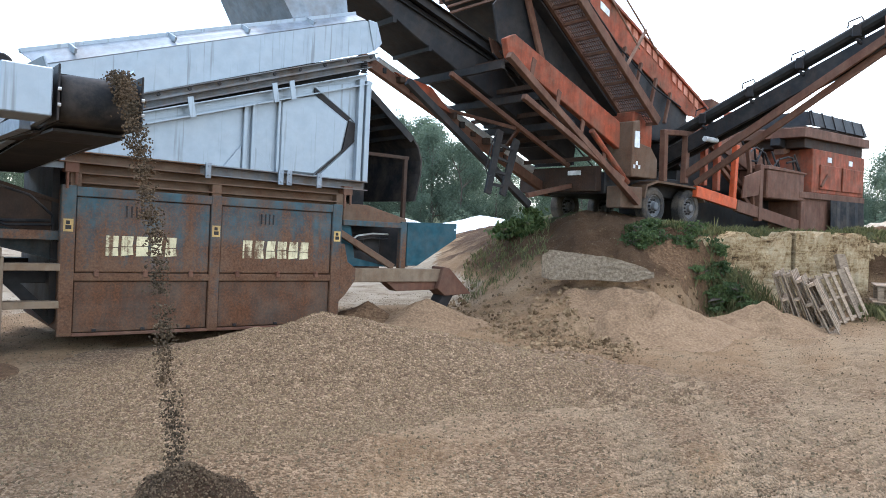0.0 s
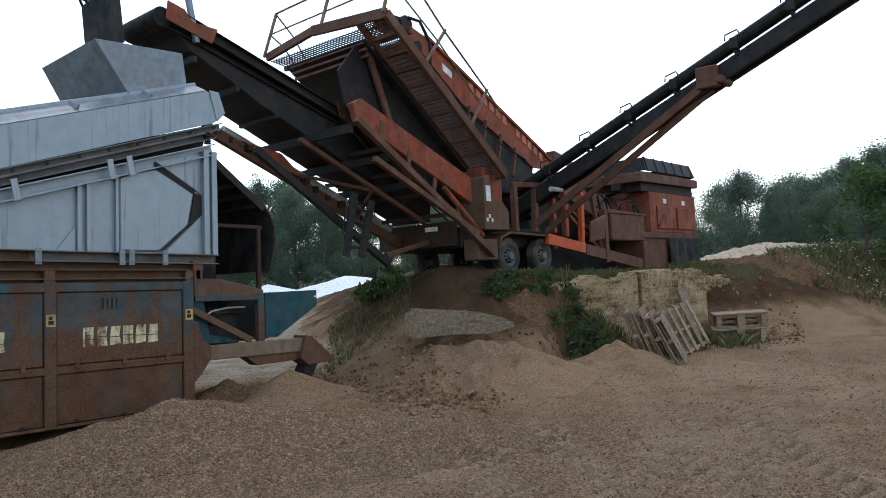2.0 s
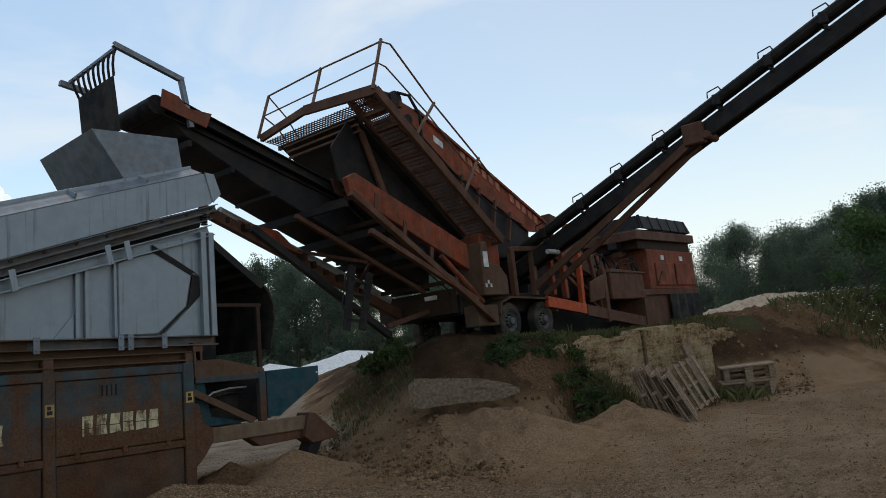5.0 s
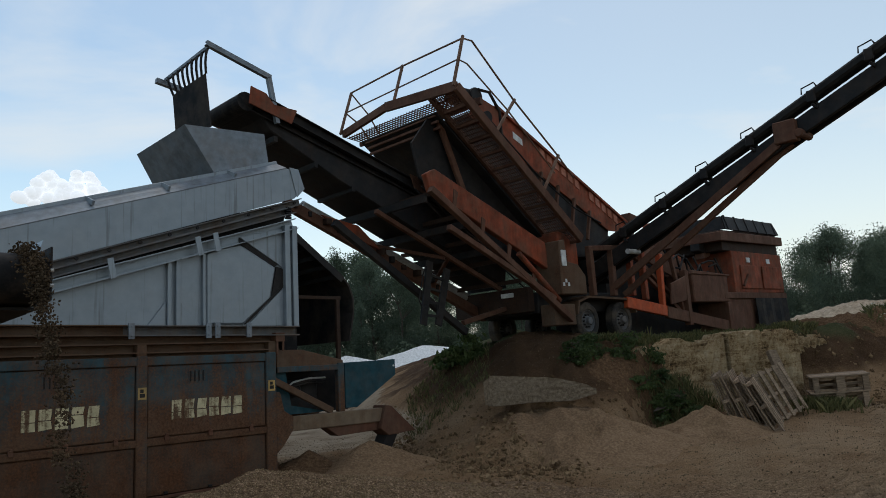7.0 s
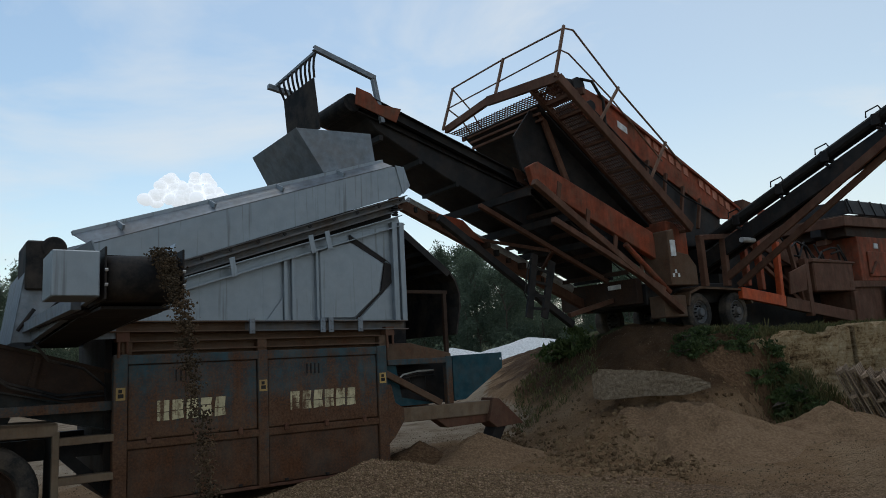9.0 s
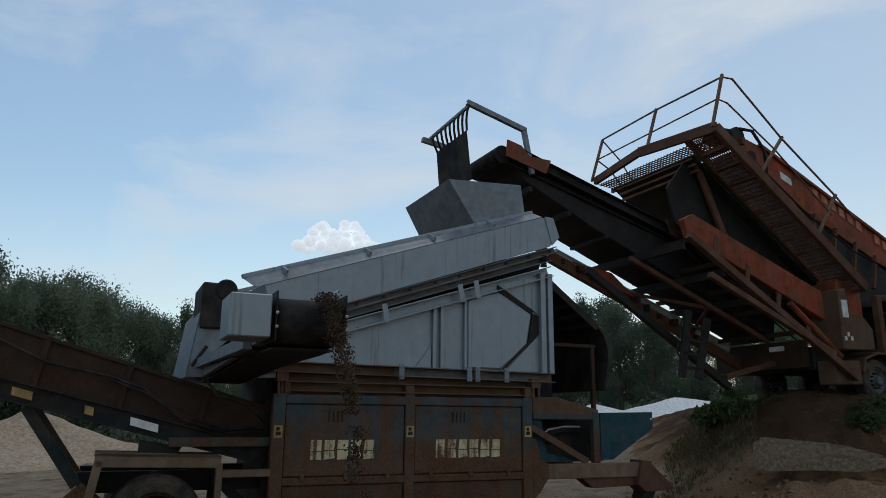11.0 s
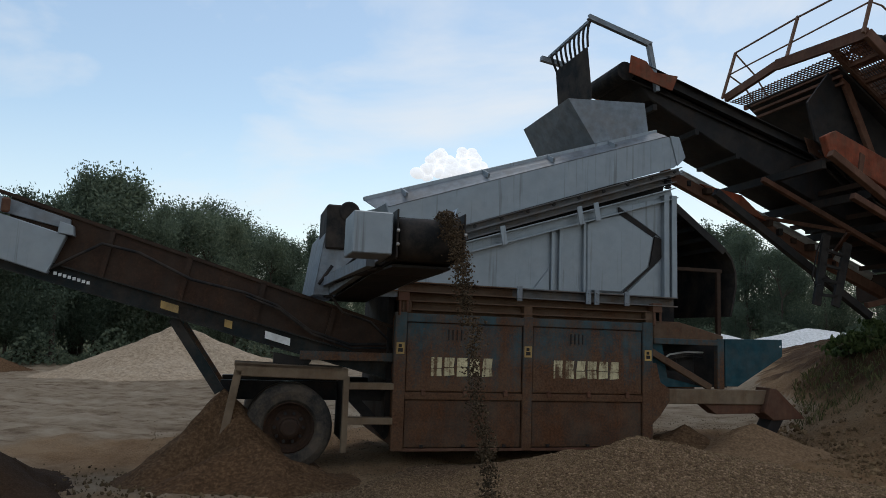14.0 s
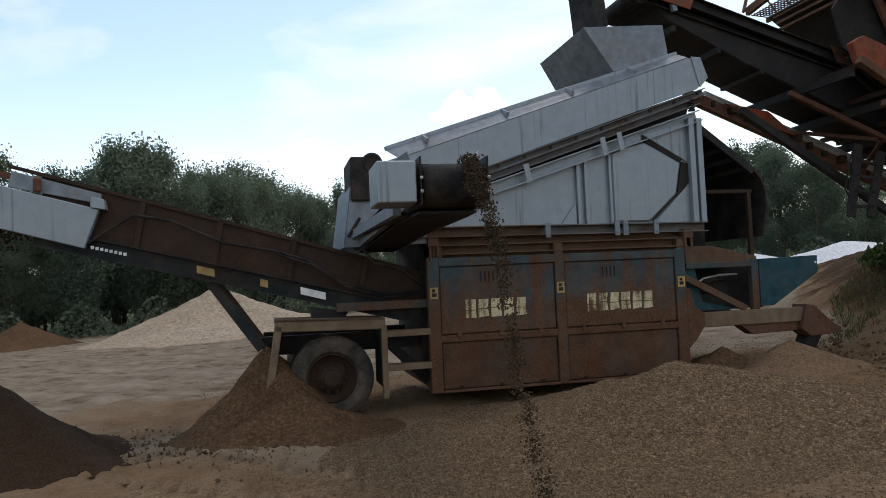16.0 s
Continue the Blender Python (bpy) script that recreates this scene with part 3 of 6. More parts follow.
heap("sand_mound", "long white sand stockpile behind the bank", m_whitesand, 2.0, 44, 1.25, 6.5, 3.5, 5, power=0.8, seed=0.9, rough=0.1)
heap("sand_mound", "white sand stockpile beyond the yard", m_whitesand, -2.6, 46, 1.15, 4.5, 3.5, 0, power=0.9, seed=1.9, rough=0.1)
heap("sand_mound", "pale sand stockpile behind the grassy bank", m_palesand, 19.2, 28.5, 0.55, 3.4, 2.2, -30, power=0.8, seed=2.3, rough=0.15)
heap("sand_mound", "white sheeted stockpile at the wood's edge", m_whitesand, 26.0, 22.0, 1.6, 4.0, 2.5, -40, power=0.8, seed=1.7, rough=0.05)
heap("earth_mound", "lump of eroded soil at the end of the wall", m_mud, 10.1, 16.2, 0.2, 1.3, 1.0, -20, power=0.7, seed=0.8, rough=0.14)
heap("earth_mound", "weedy slip of soil against the concrete wall", m_mud, 5.1, 12.85, 0.75, 0.85, 0.6, 17, seed=1.5, rough=0.12)
heap("earth_mound", "low slip of dark soil at the wall's broken end", m_mud, 4.15, 12.75, 0.15, 0.95, 0.75, 17, seed=2.8, rough=0.14)
heap("earth_mound", "low spoil mound at the foot of the bank", m_mud, 11.2, 15.6, 0.2, 1.8, 1.0, -20, seed=2.6, rough=0.08)
heap("sand_mound", "low sand mound beside the drawbar", m_loose, -0.25, 10.5, 0.4, 1.0, 0.8, 20, seed=1.3, rough=0.04)
heap("earth_mound", "dark spilled earth beneath the drawbar", m_mud, -1.1, 10.7, 0.3, 0.7, 0.6, 0, seed=2.4, rough=0.04)
heap("sand_mound", "small mound of loose sand below the pallets", m_loose, 4.75, 11.0, 0.42, 1.2, 0.8, 10, seed=0.5, rough=0.05)
heap("sand_mound", "loose sand sliding from the bank", m_loose, 3.05, 10.35, 0.5, 1.35, 1.1, 10, seed=1.1, rough=0.03)


# ---- grey and teal screening machine ----
SCR = pose(-4.176, 8.096, 0.018, -0.36, 2.36, 38.65)
scr = thing("screening_machine", "rusty teal trailer screener with a grey steel screen box on top", "screening machine", SCR)
V = Vector


def lerp(a, b, t):
    return tuple(x + (y - x) * t for x, y in zip(a, b))


def wheel(parent, cx, cy, cz, r, width, xf=None, rim_mat=None):
    """A lorry wheel, its axle along y; cy is the outer face."""
    t = Mesh().lathe((cx, cy, cz), (0, 1, 0), [(0.05, r * 0.58), (0.015, r * 0.64), (0.0, r * 0.82), (0.03, r * 0.95), (0.06, r), (width - 0.06, r), (width - 0.03, r * 0.95), (width, r * 0.8), (width - 0.03, r * 0.58)], 36)
    ty = part("tyre", t, m_tyre, parent, "worn dusty black lorry tyre", xf=xf)
    rm = Mesh().lathe((cx, cy, cz), (0, 1, 0), [(0.04, r * 0.585), (0.03, r * 0.56), (0.09, r * 0.5), (0.12, r * 0.4), (0.06, r * 0.26), (0.05, r * 0.22), (-0.02, r * 0.2), (-0.03, r * 0.15), (-0.03, 0.001)], 30)
    rim = part("rim", rm, rim_mat or m_rust, parent, "dirty steel rim", xf=xf)
    for i in range(10):
        a = 2 * math.pi * i / 10
        nx, nz = cx + math.cos(a) * r * 0.33, cz + math.sin(a) * r * 0.33
        part("wheel_nut", Mesh().tube((nx, cy + 0.1, nz), (nx, cy + 0.04, nz), 0.02, 6), m_dark, rim, xf=xf)
    return ty


def screener_box():
    part("hopper_body", Mesh().box(-0.05, 3.4, 0.04, 2.25, 0.2, 1.8), m_box_rust, scr, "rust-brown steel bin walls", 0.01)
    for x0, x1 in ((0.07, 1.575), (1.725, 3.28)):
        part("upper_panel", Mesh().box(x0, x1, -0.004, 0.04, 0.885, 1.715), m_teal, scr, "teal panel rusting from below", 0.006)
        part("lower_panel", Mesh().box(x0, x1, 0.002, 0.04, 0.21, 0.775), m_box_rust, scr, "", 0.006)
        for k in range(3):
            x = x0 + 0.22 + k * (x1 - x0 - 0.44) / 2
            part("latch", Mesh().box(x - 0.025, x + 0.025, -0.045, -0.002, 0.835, 0.905).tube((x, -0.05, 0.9), (x, -0.03, 0.9), 0.02, 8), m_rust, scr, "", 0.004)
            part("latch", Mesh().box(x - 0.02, x + 0.02, -0.03, 0.0, 0.215, 0.245), m_dark, scr)
        part("vent", Mesh().box(x0 + 0.5, x0 + 0.72, -0.008, 0.0, 1.5, 1.66), m_teal, scr)
        for k in range(4):
            part("vent_slat", Mesh().box(x0 + 0.52 + 0.055 * k, x0 + 0.535 + 0.055 * k, -0.016, -0.006, 1.515, 1.645), m_dark, scr)
    for x0, x1 in ((-0.09, 0.06), (1.585, 1.715), (3.29, 3.44)):
        part("post", Mesh().box(x0, x1, -0.03, 0.05, 0.17, 1.84), m_teal, scr, "", 0.008)
    part("mid_rail", Mesh().box(0.06, 3.29, -0.022, 0.045, 0.785, 0.87), m_teal, scr, "", 0.006)
    part("bottom_rail", Mesh().box(0.06, 3.29, -0.022, 0.045, 0.165, 0.2), m_rust, scr, "", 0.005)
    part("top_rail", Mesh().box(0.06, 3.29, -0.022, 0.045, 1.725, 1.83), m_teal, scr, "", 0.006)
    for x in (-0.015, 1.65, 3.365):
        st = part("warning_sticker", Mesh().box(x - 0.05, x + 0.05, -0.035, -0.029, 1.33, 1.47), m_yellow, scr, "worn yellow warning sticker")
        part("sticker_print", Mesh().box(x - 0.03, x + 0.03, -0.038, -0.034, 1.355, 1.40).box(x - 0.025, x + 0.015, -0.038, -0.034, 1.41, 1.45), m_dark, st)
    # worn cream marks, one block for each painted character
    rnd = random.Random(4)
    for x0, x1, n in ((0.37, 1.2, 5), (2.0, 2.96, 6)):
        w = (x1 - x0) / n
        for k in range(n):
            a, b = x0 + k * w + 0.015, x0 + (k + 1) * w - 0.015
            m = Mesh()
            zc = rnd.uniform(1.15, 1.22)
            m.prism([(a, 1.07), (b, 1.07 + rnd.uniform(0, 0.02)), (b - rnd.uniform(0, 0.015), zc - 0.005), (a, zc - 0.005)], -0.01, -0.003)
            m.prism([(a, zc + 0.005), (b - rnd.uniform(0, 0.02), zc + 0.005), (b, 1.3), (a + rnd.uniform(0, 0.02), 1.3)], -0.01, -0.003)
            part("lettering_block", m, m_cream, scr, "flaking cream stencilled mark")
    # seat of the screen box: channel, dark gap, beam
    part("web_plate", Mesh().box(0.0, 3.5, 0.1, 0.12, 1.8, 2.14), m_brown, scr, "recessed brown web plate")
    # dark block added for the shade in the gap under the screen box
    part("gap_shade_block", Mesh().box(0.0, 3.5, 0.3, 2.1, 1.8, 2.2), m_dark, scr)
    part("support_channel", Mesh().channel((-0.02, 0.06, 1.93), (3.5, 0.06, 1.93), 0.16, 0.12), m_brown, scr, "dusty brown channel beam")
    for x in (0.05, 1.65, 3.4):
        part("support_block", Mesh().box(x - 0.06, x + 0.06, -0.01, 0.14, 1.83, 1.98), m_brown, scr, "", 0.008)
    for x in (0.0, 3.5):
        part("support_bracket", Mesh().box(x - 0.07, x + 0.07, -0.05, 0.1, 1.98, 2.1).tube((x - 0.04, -0.03, 1.8), (x - 0.04, -0.03, 2.1), 0.018, 8).tube((x + 0.05, -0.03, 1.85), (x + 0.05, -0.03, 2.1), 0.018, 8), m_rust, scr, "", 0.004)


def screener_top():
    yb = 0.0
    part("base_channel", Mesh().channel((1.45, yb, 2.143), (3.8, yb, 2.125), 0.13, 0.13), m_deck_rail, scr, "grey channel beam")
    part("base_channel", Mesh().channel((-0.14, yb, 2.155), (1.45, yb, 2.143), 0.13, 0.13), m_brown, scr, "dust-caked rusty channel beam")
    part("far_channel", Mesh().channel((-0.14, 2.2, 2.155), (3.8, 2.2, 2.125), 0.13, 0.13), m_grey_dark, scr)
    a, b = (0.2, yb, 2.5), (3.79, yb, 3.64)
    part("inclined_channel", Mesh().channel(a, b, 0.14, 0.15), m_grey, scr, "grey inclined channel beam")
    part("side_sheet", Mesh().prism([(-0.1, 2.2), (3.7, 2.18), (3.7, 3.56), (0.3, 2.5)], 0.05, 0.065), m_grey, scr, "pale grey sheet steel side", 0.003)
    part("far_sheet", Mesh().prism([(-0.1, 2.2), (3.7, 2.18), (3.7, 3.56), (0.3, 2.5)], 2.15, 2.165), m_grey, scr)
    # dark sheet behind the side, the chute's shade put into its colour
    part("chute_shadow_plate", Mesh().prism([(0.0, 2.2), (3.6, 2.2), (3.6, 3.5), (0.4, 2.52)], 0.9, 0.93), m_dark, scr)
    for x0, x1 in ((3.6, 3.68), (3.72, 3.8)):
        part("end_post", Mesh().box(x0, x1, -0.055, 0.12, 2.18, 3.6), m_grey, scr, "", 0.005)
    part("end_post", Mesh().box(3.67, 3.73, 0.0, 0.02, 2.18, 3.6), m_grey_dark, scr)
    for x, z1 in ((1.96, 3.0), (2.07, 3.03), (2.42, 3.14)):
        part("rib", Mesh().box(x, x + (0.05 if x < 2.4 else 0.035), -0.01, 0.05, 2.2, z1), m_grey, scr, "", 0.004)
    for poly in ([(1.72, 2.2), (1.95, 2.2), (1.95, 2.5)], [(2.12, 2.2), (2.4, 2.2), (2.12, 2.52)], [(3.05, 2.2), (3.6, 2.2), (3.6, 2.72)], [(2.95, 3.39), (3.6, 3.56), (3.6, 3.0), (3.52, 3.06)]):
        part("gusset", Mesh().prism(poly, 0.025, 0.045), m_grey, scr, "", 0.003)
    part("bulged_panel", Mesh().prism([(2.47, 2.22), (2.98, 2.22), (3.39, 2.57), (3.48, 3.0), (2.95, 3.29), (2.6, 3.2), (2.47, 3.13)], 0.005, 0.045), m_grey, scr, "slightly bulged pale grey panel", 0.02)
    # dark plates: the opening's shaded inside and shadow lines along the gussets
    part("opening_and_edge_shade", Mesh().prism([(3.41, 2.55), (3.62, 2.75), (3.6, 2.99), (3.5, 3.02)], 0.02, 0.047).prism([(2.95, 3.3), (3.48, 3.01), (3.53, 3.05), (2.95, 3.38)], 0.03, 0.048).prism([(3.04, 2.22), (3.62, 2.76), (3.58, 2.76), (3.0, 2.22)], 0.015, 0.024), m_dark, scr)
    for x, z in ((1.25, 2.85), (2.32, 3.19), (2.56, 3.26)):
        part("clip_plate", Mesh().plate([(x - 0.04, -0.085, z + 0.13), (x + 0.03, -0.085, z + 0.15), (x + 0.075, -0.085, z - 0.09), (x + 0.005, -0.085, z - 0.11)], 0.014), m_grey, scr, "", 0.003)
    for x in (1.5, 2.46, 2.58, 3.02):
        part("clip_plate", Mesh().box(x - 0.035, x + 0.035, -0.09, -0.068, 2.04, 2.23).tube((x, -0.1, 2.19), (x, -0.08, 2.19), 0.014, 6).tube((x, -0.1, 2.08), (x, -0.08, 2.08), 0.014, 6), m_grey_dark, scr, "", 0.003)
    # vibrating deck: bottom rails, folded side, rim
    part("deck_rail", Mesh().channel((0.25, 0.07, 2.66), (3.82, 0.07, 3.86), 0.12, 0.1), m_deck_rail, scr, "dark dusty deck rail")
    part("deck_rail", Mesh().channel((0.55, 0.08, 2.86), (3.95, 0.08, 4.0), 0.1, 0.09), m_deck_rail, scr)
    # dark sheet added between the rails to stand for the shade there
    part("deck_gap_shade", Mesh().prism([(0.2, 2.5), (3.75, 3.6), (3.9, 4.05), (0.5, 2.95)], 0.3, 0.32), m_dark, scr)
    n = 9
    for k in range(n):
        p = lerp((0.9, 0.02, 2.975), (3.8, 0.02, 3.95), k / (n - 1))
        part("bolt", Mesh().tube(p, (p[0], -0.01, p[2]), 0.022, 6), m_dark, scr)
    side = [(-0.1, 2.76), (0.64, 2.94), (3.86, 4.04), (4.02, 4.2), (3.92, 4.46), (3.74, 4.47), (0.58, 3.42), (-0.35, 3.1)]
    part("deck_side", Mesh().prism(side, 0.1, 0.115), m_grey, scr, "pale grey deck side with drip stains", 0.003)
    part("deck_end_plate", Mesh().prism([(3.78, 4.49), (3.93, 4.48), (4.03, 4.2), (3.9, 4.06)], 0.085, 0.1), m_grey, scr, "", 0.004)
    part("deck_side", Mesh().prism(side, 2.05, 2.065), m_grey, scr)
    top = Mesh().plate([(-0.35, 0.1, 3.1), (3.74, 0.1, 4.47), (3.66, 0.28, 4.57), (-0.5, 0.28, 3.24)], 0.012)
    part("folded_side", top, m_grey_dark, scr, "folded upper side sheet")
    part("rim_channel", Mesh().beam((-0.5, 0.3, 3.26), (3.68, 0.3, 4.59), 0.08, 0.05), m_grey, scr, "", 0.005)
    part("rim_channel", Mesh().beam((-0.5, 1.9, 3.26), (3.68, 1.9, 4.59), 0.08, 0.05), m_grey, scr)
    for k in (0.12, 0.38, 0.6, 0.82):
        p = lerp((-0.5, 0.2, 3.2), (3.68, 0.2, 4.53), k)
        part("rib", Mesh().beam((p[0] + 0.02, 0.12, p[2] - 0.03), (p[0] - 0.02, 0.3, p[2] + 0.06), 0.03, 0.06), m_grey, scr)
    part("screen_mesh", Mesh().plate([(-0.4, 0.12, 2.95), (3.8, 0.12, 4.2), (3.8, 2.05, 4.2), (-0.4, 2.05, 2.95)], 0.02), m_dark, scr)
    for x, z in ((3.72, 3.72), (0.25, 2.56)):
        for y in (0.05, 2.1):
            sp = Mesh()
            for k in range(5):
                sp.tube((x, y, z + 0.035 * k), (x, y, z + 0.018 + 0.035 * k), 0.05, 12)
            part("spring", sp, m_dark, scr)
    # feed hopper on the deck
    A, B_, C, D, E_, F = (2.27, 1.9, 4.9), (2.3, 0.28, 4.92), (3.49, 0.28, 4.99), (3.55, 0.28, 4.57), (2.72, 0.3, 4.32), (2.55, 1.9, 4.4)
    C2, D2 = (3.49, 1.9, 4.99), (3.55, 1.9, 4.57)
    hp = part("feed_hopper", Mesh().plate([B_, C, D, E_], 0.012), m_grey_dark, scr, "flared grey sheet steel feed hopper", 0.002)
    part("hopper_side", Mesh().plate([A, B_, E_, F], 0.012), m_grey_dark, hp)
    part("hopper_side", Mesh().plate([C, C2, D2, D], 0.012), m_grey_dark, hp)
    part("hopper_side", Mesh().plate([A, F, D2, C2], 0.012), m_grey_dark, hp)
    # hood and engine bay at the drawbar end
    prof = [(3.9, 3.6), (4.72, 2.98), (4.86, 2.82), (4.93, 2.62), (4.93, 2.4), (4.84, 1.98)]
    inner = [(3.88, 3.57), (4.7, 2.955), (4.84, 2.8), (4.905, 2.61), (4.905, 2.41), (4.815, 1.985)]
    hood = part("hood", Mesh().prism(prof + inner[::-1], 0.2, 2.1), m_black, scr, "black rubber hood curved over the drawbar end")
    part("hood_edge", Mesh().beam((3.9, 0.2, 3.52), (4.72, 0.2, 2.9), 0.05, 0.1), m_dark, hood)
    for k in range(5):
        p = lerp((3.95, 0, 3.5), (4.65, 0, 2.95), k / 4)
        part("hood_rib", Mesh().beam((p[0], 0.25, p[2]), (p[0], 2.0, p[2]), 0.05, 0.06), m_dark, hood)
    part("hood_back", Mesh().prism([(3.8, 3.5), (4.7, 2.9), (4.88, 2.5), (4.8, 1.9), (3.8, 1.9)], 2.0, 2.02), m_black, hood)
    part("hood_post", Mesh().box(4.62, 4.68, 0.22, 0.28, 1.6, 2.62), m_skirt, scr, "", 0.004)
    part("hood_bar", Mesh().box(3.8, 4.7, 0.22, 0.27, 2.6, 2.65), m_skirt, scr, "", 0.004)
    part("rear_skirt", Mesh().box(3.85, 4.1, 0.5, 1.9, 1.85, 2.5), m_black, scr)
    part("engine_cover", Mesh().prism([(3.55, 1.62), (3.55, 1.87), (3.95, 1.87), (4.66, 1.7), (4.66, 1.62)], 0.15, 1.9), m_brown, scr, "dusty brown engine cover", 0.008)
    # dark block in place of the bay's shaded inside
    part("bay_shade_block", Mesh().box(3.44, 5.15, 0.75, 1.9, 0.95, 1.62), m_dark, scr)
    part("engine_block", Mesh().box(3.85, 4.4, 0.45, 0.75, 1.0, 1.45).tube((4.0, 0.4, 1.3), (4.0, 0.8, 1.3), 0.1), m_dark, scr, "", 0.02)
    part("bay_panel", Mesh().prism([(3.45, 0.98), (3.45, 1.6), (3.72, 1.55), (3.8, 1.1), (4.4, 0.98)], 0.2, 0.22), m_teal_clean, scr)
    part("bay_post", Mesh().box(4.55, 4.66, 0.13, 0.22, 0.96, 1.66), m_teal, scr, "", 0.006)
    part("bay_rail", Mesh().box(3.55, 4.6, 0.13, 0.2, 1.56, 1.64), m_teal, scr, "", 0.006)
    part("brace", Mesh().beam((3.48, 0.12, 1.46), (4.42, 0.12, 0.98), 0.06, 0.09), m_brown, scr, "", 0.006)
    for k in range(3):
        part("hose", Mesh().path([(3.75, 0.35, 1.3 - 0.03 * k), (3.9, 0.3, 1.42 - 0.03 * k), (4.15, 0.3, 1.46 - 0.03 * k), (4.5, 0.4, 1.46 - 0.04 * k)], 0.014, 6), m_black if k else m_pale, scr)
    part("open_door", Mesh().prism([(4.69, 1.66), (5.65, 1.68), (5.65, 1.44), (4.9, 1.0), (4.69, 1.0)], 0.16, 0.2), m_teal_clean, scr, "clean dark teal open side door", 0.006)
    part("door_lock", Mesh().tube((5.61, 0.15, 1.58), (5.61, 0.17, 1.58), 0.015, 8), m_white, scr)
    for y in (0.05, 1.85):
        part("drawbar_beam", Mesh().beam((3.4, y + 0.08, 0.86), (5.35, y + 0.08, 0.86), 0.14, 0.2), m_teal if y > 1 else m_fender, scr, "heavy drawbar beam under brown dust", 0.01)
    part("drawbar_plate", Mesh().prism([(4.3, 0.76), (5.25, 0.76), (5.25, 0.64), (4.5, 0.62)], 0.1, 0.3), m_rust, scr, "", 0.006)
    part("drawbar_tip", Mesh().prism([(5.3, 1.0), (5.42, 0.98), (5.88, 0.58), (5.35, 0.55), (5.2, 0.66)], 0.0, 0.3), m_rust, scr, "rusty pointed drawbar end", 0.008)
    part("jack_plate", Mesh().prism([(5.1, 0.12), (5.28, 0.1), (5.55, 0.55), (5.35, 0.56)], 0.05, 0.3), m_dark, scr, "", 0.005)
    part("corner_gusset", Mesh().prism([(3.44, 0.5), (3.44, 1.3), (3.5, 1.3), (3.56, 1.05), (3.7, 0.96), (3.7, 0.8), (3.55, 0.6)], -0.02, 0.06), m_teal, scr, "", 0.006)
    part("underframe", Mesh().box(3.3, 3.46, 0.1, 2.2, 0.3, 0.8), m_rust, scr)


m_skirt = painted("dark_rusty_skirt", (0.03, 0.018, 0.012), (0.058, 0.028, 0.016), 0.42, 0.65, dusty=0.1)


m_beam = painted("dark_teal_beam", (0.012, 0.019, 0.021), (0.04, 0.025, 0.017), 0.45, 0.7, dusty=0.2)


